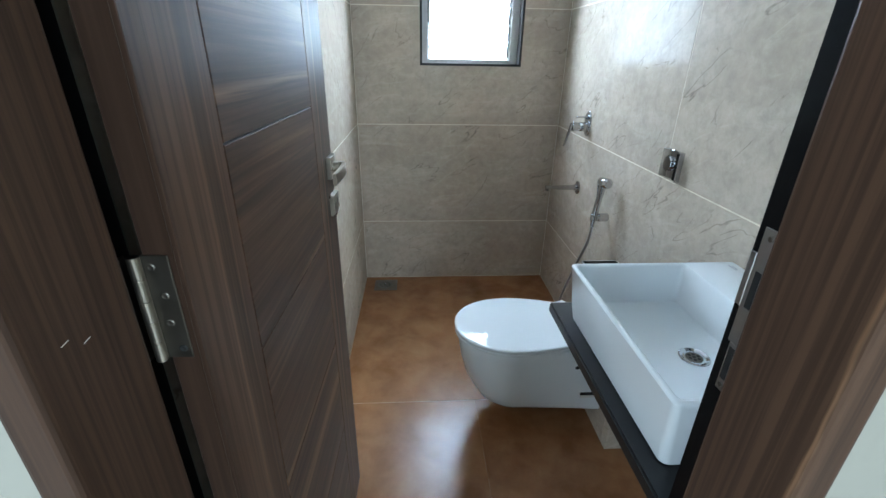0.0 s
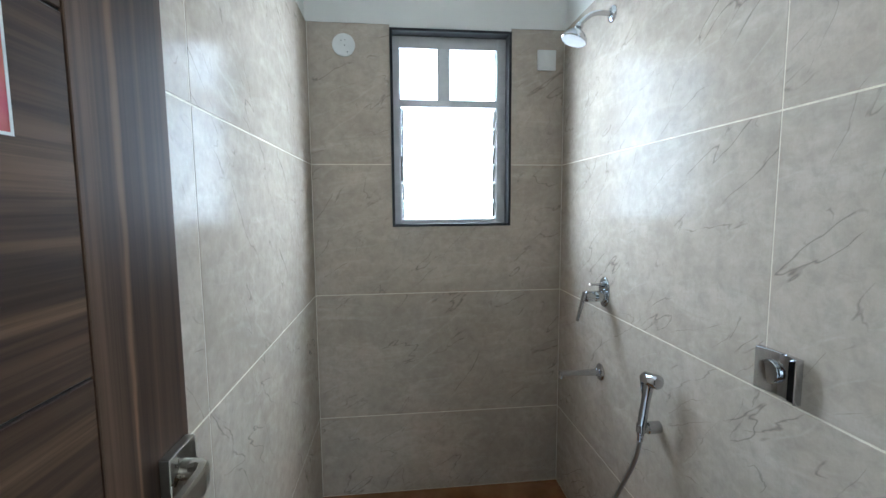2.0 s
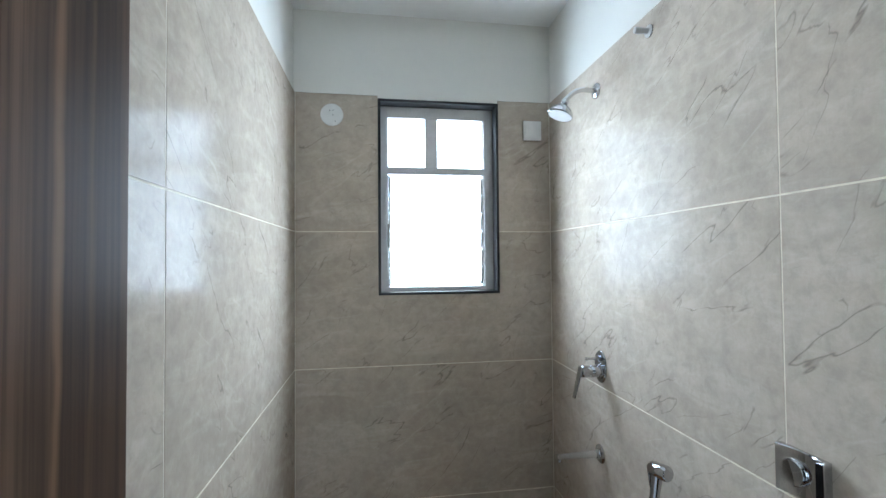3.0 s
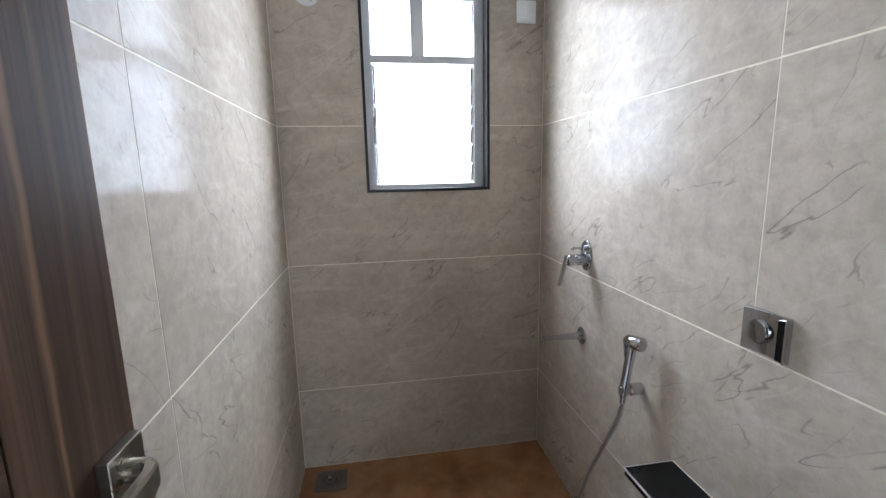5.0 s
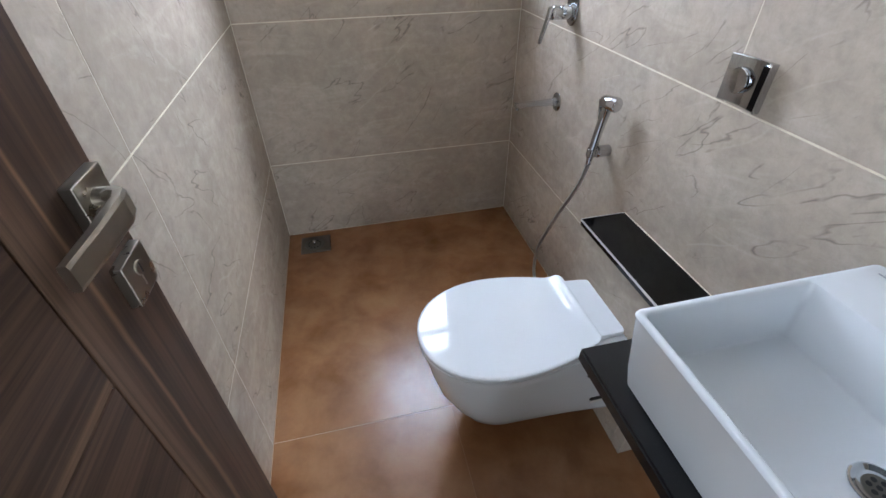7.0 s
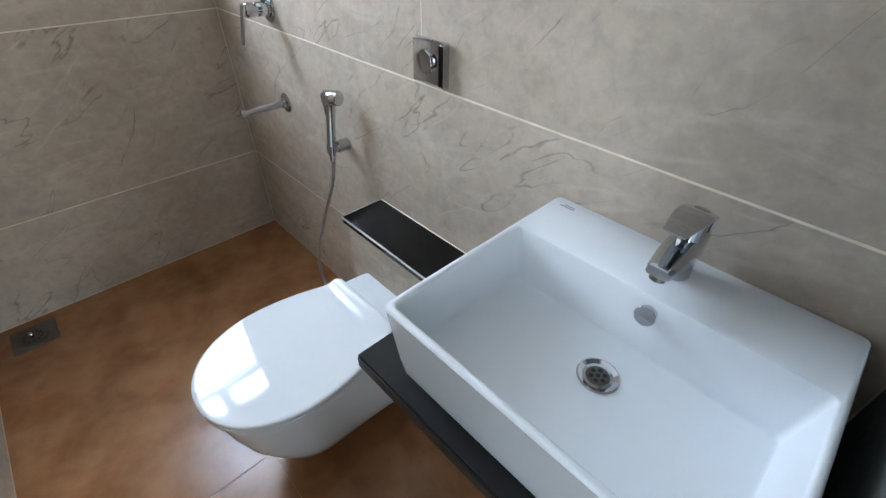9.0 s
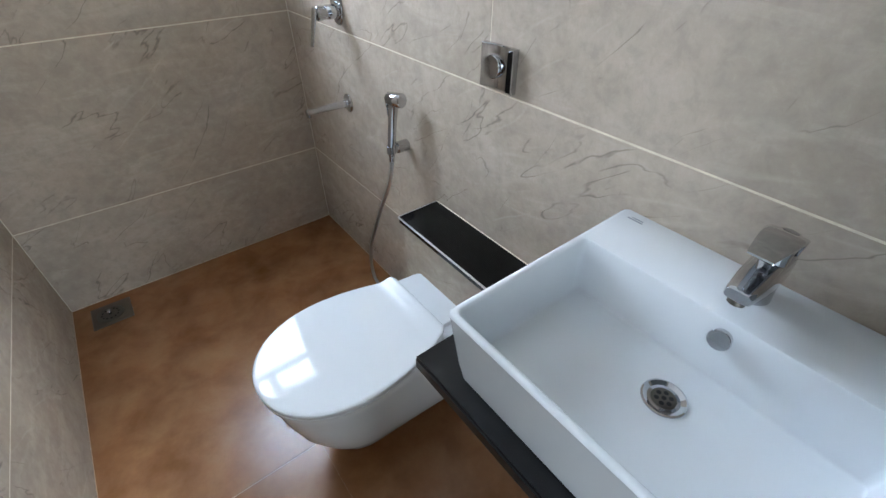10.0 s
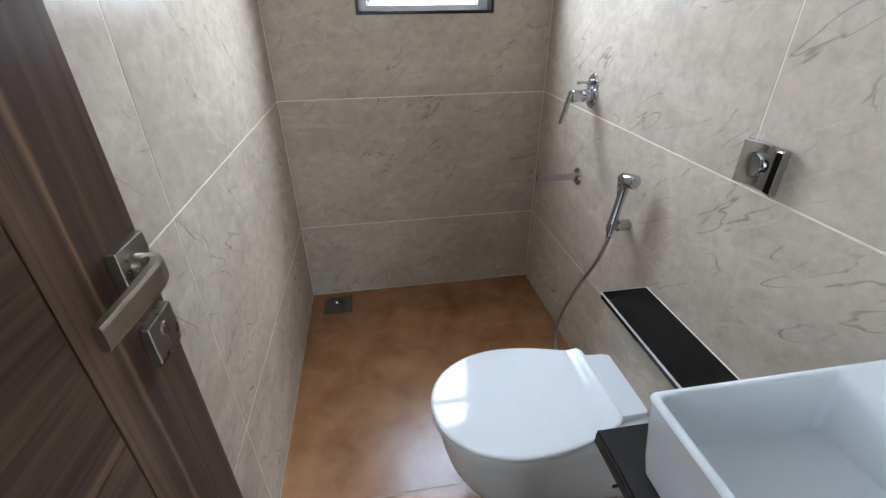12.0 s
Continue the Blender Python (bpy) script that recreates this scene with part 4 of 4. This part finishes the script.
def build_tap():
    t = thing("basin_mixer_tap", "polished chrome single-lever mixer tap standing on the basin deck", "tap", (0.545, 0.735, BZ))
    inv = t.matrix_world.inverted()

    def tp(name, bm, label="", smooth=40, mat=CHROME):
        o = part(name, bm, mat, t, label, smooth)
        o.matrix_parent_inverse = inv
        return o

    c = (0.539, 0.735, BZ)
    tp("base", turned([(0.0245, 0.0002), (0.0250, 0.003), (0.0235, 0.010), (0.0225, 0.035), (0.0225, 0.060), (0.018, 0.066)], c, (0, 0, 1), 32), "round chrome foot")

    def sweep(rows, n=28, sq=0.5):
        """Sections across the x axis: (x, z, half width, half height, lean of the section)."""
        rings = []
        for x, z, hw, hh, lean in rows:
            ring = []
            for k in range(n):
                a = 2 * math.pi * k / n
                u = hw * math.copysign(abs(math.cos(a)) ** sq, math.cos(a))
                w = hh * math.copysign(abs(math.sin(a)) ** sq, math.sin(a))
                ring.append((x + w * math.sin(lean), c[1] + u, z + w * math.cos(lean)))
            rings.append(ring)
        return loft(bmesh.new(), rings)

    tp("spout", sweep([(0.447, 0.932, 0.0160, 0.0070, 0.2), (0.451, 0.932, 0.0180, 0.0095, 0.1), (0.464, 0.9320, 0.0195, 0.0125, 0.0), (0.485, 0.9330, 0.0218, 0.0175, 0.0), (0.510, 0.9310, 0.0230, 0.0230, 0.0),
                       (0.532, 0.9300, 0.0240, 0.0265, 0.0), (0.553, 0.9310, 0.0240, 0.0275, 0.0), (0.568, 0.9340, 0.0220, 0.0250, 0.0), (0.574, 0.9360, 0.0180, 0.0200, 0.0)]), "wedge-shaped chrome spout")
    tp("aerator", turned([(0.0105, 0), (0.0115, 0.002), (0.0115, 0.009), (0.010, 0.010)], (0.461, c[1], 0.922), (-0.2, 0, -1), 20), "ribbed aerator", mat=STEEL)
    tp("neck", turned([(0.0195, 0.0), (0.0185, 0.014), (0.0200, 0.028), (0.0170, 0.042)], (0.533, c[1], 0.953), (0.02, 0, 1), 28), "chrome neck under the lever")
    tp("index_dot", turned([(0.0050, 0), (0.0050, 0.0008)], (0.5138, c[1], 0.972), (-1, 0, 0), 14), "dark index dot", mat=BLACK)
    tp("lever", sweep([(0.445, 1.000, 0.0150, 0.0014, 0.05), (0.449, 1.0002, 0.0165, 0.0022, 0.05), (0.473, 1.0012, 0.0200, 0.0030, 0.0), (0.498, 1.0010, 0.0235, 0.0042, -0.1), (0.522, 0.9980, 0.0255, 0.0058, -0.25),
                       (0.545, 0.9910, 0.0245, 0.0070, -0.6), (0.559, 0.9780, 0.0225, 0.0065, -1.1), (0.565, 0.9630, 0.0205, 0.0045, -1.5), (0.566, 0.9480, 0.0190, 0.0030, -1.57)], sq=0.62), "wide flat chrome lever, closed")


build_tap()


# ---- wall fittings ----
def build_diverter():
    y, z = 2.136, 1.073
    t = thing("shower_diverter", "chrome shower diverter on an oval wall plate", "shower valve", (XR, y, z))
    inv = t.matrix_world.inverted()

    def tp(name, bm, label="", smooth=40):
        o = part(name, bm, CHROME, t, label, smooth)
        o.matrix_parent_inverse = inv
        return o

    rings = []
    for d, f in ((0.0, 1.0), (0.004, 1.0), (0.007, 0.95), (0.0075, 0.8)):
        ring = []
        for k in range(44):
            a = 2 * math.pi * k / 44
            ring.append((XR - d, y + 0.038 * f * math.cos(a), z + 0.004 + 0.049 * f * math.sin(a) + 0.010 * f * math.copysign(1, math.sin(a)) * min(1, abs(math.sin(a)) * 3)))
        rings.append(ring)
    tp("wall_plate", loft(bmesh.new(), rings), "oval chrome wall plate")
    tp("body", turned([(0.028, 0.006), (0.028, 0.012), (0.022, 0.014), (0.022, 0.042), (0.0205, 0.044), (0.0205, 0.048), (0.022, 0.050), (0.022, 0.076), (0.018, 0.080)], (XR, y, z - 0.012), (-1, 0, 0), 28), "round chrome valve body")
    tp("diverter_knob", turned([(0.010, 0.006), (0.010, 0.018), (0.005, 0.020), (0.004, 0.052), (0.006, 0.054), (0.006, 0.062), (0.004, 0.064)], (XR, y, z + 0.034), (-1, 0, 0), 18), "small pull knob")
    rings = []
    for s in range(7):
        u = s / 6
        cx, cz = XR - 0.080 - 0.030 * u, z + 0.006 - 0.112 * u
        hw, ht = 0.016 - 0.004 * u, 0.006 - 0.003 * u
        rings.append([(cx + ht * math.cos(a), y + hw * math.copysign(abs(math.sin(a)) ** 0.6, math.sin(a)), cz) for a in [2 * math.pi * k / 20 for k in range(20)]])
    tp("lever", loft(bmesh.new(), rings), "flat chrome lever pointing down")


def build_spout():
    y, z = 2.152, 0.750
    t = thing("bath_spout", "slim chrome wall spout with a round flange", "spout", (XR, y, z))
    inv = t.matrix_world.inverted()
    o = part("flange", turned([(0.034, 0), (0.034, 0.003), (0.030, 0.007), (0.018, 0.009), (0.016, 0.016), (0.0155, 0.020)], (XR, y, z), (-1, 0, 0), 32), CHROME, t, "round chrome flange", 40)
    o.matrix_parent_inverse = inv
    o = part("pipe", turned([(0.0140, 0.018), (0.0120, 0.08), (0.0090, 0.156), (0.0115, 0.160), (0.0115, 0.170), (0.009, 0.172)], (XR, y, z), (-1, 0.0, 0.0), 24), CHROME, t, "tapering chrome pipe", 40)
    o.matrix_parent_inverse = inv
    o = part("outlet", turned([(0.009, 0), (0.009, 0.013), (0.007, 0.014)], (XR - 0.161, y, z - 0.004), (0, 0, -1), 18), CHROME, t, "short outlet", 40)
    o.matrix_parent_inverse = inv


def build_jet():
    y, z = 1.760, 0.800
    t = thing("health_faucet", "chrome hand spray hooked on a wall bracket with a flexible hose", "hand spray", (XR, y, z))
    inv = t.matrix_world.inverted()

    def tp(name, bm, label="", smooth=40, mat=CHROME):
        o = part(name, bm, mat, t, label, smooth)
        o.matrix_parent_inverse = inv
        return o

    bz = 0.726
    tp("bracket", turned([(0.018, 0), (0.019, 0.002), (0.019, 0.040), (0.014, 0.044), (0.013, 0.054)], (XR, y, bz), (-1, 0, 0), 24), "round chrome wall bracket")
    tp("holder", turned([(0.0125, -0.014), (0.0150, -0.012), (0.0150, 0.012), (0.0125, 0.014)], (XR - 0.060, y, bz), (0.05, 0.02, 1), 24), "chrome holder ring")
    tp("grip", turned([(0.0095, -0.022), (0.0130, 0.0), (0.0130, 0.025), (0.0135, 0.095), (0.0155, 0.140), (0.0160, 0.160)], (XR - 0.060, y, bz), (0.05, -0.12, 1), 20), "slim chrome grip")
    hx, hz = XR - 0.052, bz + 0.164
    tp("spray_head", turned([(0.016, -0.020), (0.0190, -0.016), (0.0210, 0.018), (0.0210, 0.034), (0.0185, 0.037)], (hx, y - 0.019, hz), (0.25, -0.95, 0.06), 24), "chrome spray head")
    bm = box(-0.006, 0.006, -0.003, 0.003, -0.052, 0.006, 0.002, 2)
    bmesh.ops.transform(bm, matrix=Matrix.Translation((hx - 0.012, y + 0.000, hz)) @ Matrix.Rotation(radians(-12), 4, "X"), verts=bm.verts)
    tp("trigger", bm, "small chrome trigger")
    pts = spline([(XR - 0.061, y, bz - 0.020), (XR - 0.058, y + 0.010, 0.67), (XR - 0.056, 1.80, 0.585), (XR - 0.058, 1.87, 0.455), (XR - 0.060, 1.935, 0.325), (XR - 0.070, 1.985, 0.19), (XR - 0.080, 1.98, 0.08), (XR - 0.085, 1.93, 0.030), (XR - 0.070, 1.85, 0.030), (XR - 0.030, 1.79, 0.062), (XR - 0.002, 1.78, 0.072)], 22)
    tp("hose", tube(pts, 0.0062, 10, ripple=0.0009), "grey flexible metal hose", 60, HOSE)
    tp("hose_nut", turned([(0.0095, 0), (0.0085, 0.022)], (XR - 0.061, y, bz - 0.020), (0, 0.05, -1), 14), "chrome hose nut")
    tp("wall_elbow", turned([(0.018, 0), (0.018, 0.003), (0.010, 0.006), (0.010, 0.024)], (XR, 1.78, 0.072), (-1, 0, 0), 18), "small chrome wall elbow")


def build_flush_plate():
    y0, y1, z0, z1 = 1.3085, 1.4080, 1.009, 1.102
    t = thing("flush_plate", "curved chrome flush plate with a round button on the tiles", "flush plate", (XR, (y0 + y1) / 2, (z0 + z1) / 2))
    inv = t.matrix_world.inverted()
    # plate, hollowed across its middle
    bm = bmesh.new()
    rings = []
    n = 18
    for k in range(n + 1):
        u = k / n
        y = y1 + (y0 - y1) * u
        d = 0.007 + 0.009 * (2 * u - 1) ** 2
        rings.append([(XR, y, z0), (XR - d + 0.002, y, z0), (XR - d, y, z0 + 0.002), (XR - d, y, z1 - 0.002), (XR - d + 0.002, y, z1), (XR, y, z1)])
    loft(bm, rings)
    o = part("plate", bm, CHROME, t, "curved chrome plate", 30)
    o.matrix_parent_inverse = inv
    o = part("push_button", turned([(0.0255, 0), (0.0255, 0.006), (0.0235, 0.0085), (0.014, 0.0075)], (XR - 0.007, 1.373, 1.056), (-1, 0.03, 0), 36), CHROME, t, "round chrome push button", 40)
    o.matrix_parent_inverse = inv
    # glossy black upright strip near the plate's basin end
    bm = slab_poly(rect(1.3115, 1.3255, z0 + 0.004, z1 - 0.005), "x", XR - 0.0162, XR - 0.006, 0)
    rim = box(XR - 0.0175, XR - 0.002, y0 - 0.0010, y0 + 0.0018, z0 - 0.0005, z1 + 0.0005, 0.0012, 2)
    o = part("rim", rim, CHROME, t, "bright chrome rim beside the dark strip", 30)
    o.matrix_parent_inverse = inv
    o = part("dark_panel", bm, GRANITE_GLOSS, t, "glossy black upright strip on the plate")
    o.matrix_parent_inverse = inv


def build_shower():
    y, z = 2.139, 2.108
    t = thing("overhead_shower", "chrome overhead shower on a curved wall arm", "shower", (XR, y, z))
    inv = t.matrix_world.inverted()

    def tp(name, bm, label="", smooth=40, mat=CHROME):
        o = part(name, bm, mat, t, label, smooth)
        o.matrix_parent_inverse = inv
        return o

    tp("flange", turned([(0.030, 0), (0.030, 0.003), (0.026, 0.008), (0.013, 0.012)], (XR, y, z), (-1, 0, 0), 28), "round chrome flange")
    arm = spline([(XR - 0.004, y, z), (XR - 0.055, y, z + 0.002), (XR - 0.090, y, z - 0.010), (XR - 0.125, y, z - 0.040)], 8)
    tp("arm", tube(arm, 0.0095, 16), "curved chrome arm")
    d = Vector((-0.36, 0.0, -0.93))
    p = Vector((XR - 0.123, y, z - 0.038))
    tp("swivel", turned([(0.010, 0), (0.0145, 0.004), (0.0145, 0.016), (0.010, 0.020)], p, d, 20), "chrome swivel joint")
    tp("rose", turned([(0.010, 0.018), (0.018, 0.024), (0.036, 0.040), (0.046, 0.054), (0.048, 0.064), (0.045, 0.067)], p, d, 32, cap1=False), "bell-shaped chrome rose")
    tp("spray_face", turned([(0.045, 0.065), (0.043, 0.0675), (0.010, 0.0685)], p, d, 32), "pale perforated spray face", mat=GREY_PLASTIC)


build_diverter()
build_spout()
build_jet()
build_flush_plate()
build_shower()


def build_small_fittings():
    # capped pipe stub
    t = tagged(obj("pipe_stub", turned([(0.019, 0), (0.019, 0.003), (0.009, 0.005), (0.0085, 0.010), (0.008, 0.024), (0.0095, 0.026), (0.0095, 0.046), (0.0085, 0.048), (0.005, 0.048)], (XR, 1.815, 2.165), (-1, 0, 0), 20), GREY_PLASTIC, smooth=40), "short capped pipe stub coming out of the wall near the ceiling", "pipe")
    part("collar", turned([(0.0200, 0.001), (0.0200, 0.0025)], (XR, 1.815, 2.165), (-1, 0, 0), 20), STEEL, t)
    # round vent cap and square cover on the window wall
    c = tagged(obj("round_cover_plate", turned([(0.050, 0), (0.050, 0.003), (0.048, 0.005), (0.030, 0.0055)], (-0.420, YB, 2.130), (0, -1, 0), 48), WHITE_PLASTIC, smooth=40), "round white plastic cover plate on the tiled window wall", "cover plate")
    for dx, dz in ((-0.010, 0.018), (0.006, 0.020), (0.004, -0.002), (0.016, -0.030)):
        part("screw_hole", turned([(0.0022, 0), (0.0022, 0.0007)], (-0.420 + dx, YB - 0.0053, 2.130 + dz), (0, -1, 0), 10), BLACK, c)
    bm = box(0.468, 0.556, YB - 0.012, YB, 2.042, 2.134, 0.003, 2)
    add_box(bm, 0.476, 0.548, YB - 0.016, YB - 0.011, 2.050, 2.126, 0.002, 2)
    tagged(obj("junction_box_cover", bm, WHITE_PLASTIC, smooth=40), "small square white box cover on the tiled window wall", "cover plate")
    # floor drain in the corner
    g = tagged(obj("floor_drain", box(-0.518, -0.374, 2.418, 2.556, -0.004, 0.0022, 0.001, 1), GRIME), "square steel floor drain set into the corner of the floor", "floor drain")
    ring = turned([(0.050, 0.0), (0.050, 0.0016), (0.046, 0.0024), (0.042, 0.0012)], (-0.452, 2.487, 0.002), (0, 0, 1), 36)
    part("ring", ring, STEEL, g, "round steel rim", 40)
    for k in range(12):
        a = radians(30 * k)
        part("slot", turned([(0.0042, 0), (0.0042, 0.0003)], (-0.452 + 0.030 * math.cos(a), 2.487 + 0.030 * math.sin(a), 0.0034), (0, 0, 1), 8), BLACK, g)
    part("lift_knob", turned([(0.006, 0), (0.006, 0.012), (0.009, 0.015), (0.007, 0.020)], (-0.452, 2.487, 0.003), (0, 0, 1), 14), CHROME, g, "small knob", 40)


build_small_fittings()

# ---- pieces of walls and floor ----
wall_tiles()
wall_grout()
paint_edge()


def floor_tiles():
    fl = bpy.data.objects["floor"]
    part("floor_tile", box(XL + J, XR - J, 1.44 + 0.0013, YB - J, -0.0062, 0.0, 0.0004, 1), FLOOR, fl)
    part("floor_tile", box(XL + J, 0.003 - 0.0003, YF - 0.02, 1.44 - 0.0013, -0.0062, 0.0, 0.0004, 1), FLOOR, fl)
    part("floor_tile", box(0.003 + 0.0003, XR - J, YF - 0.02, 1.44 - 0.0013, -0.0062, 0.0, 0.0004, 1), FLOOR, fl)


floor_tiles()
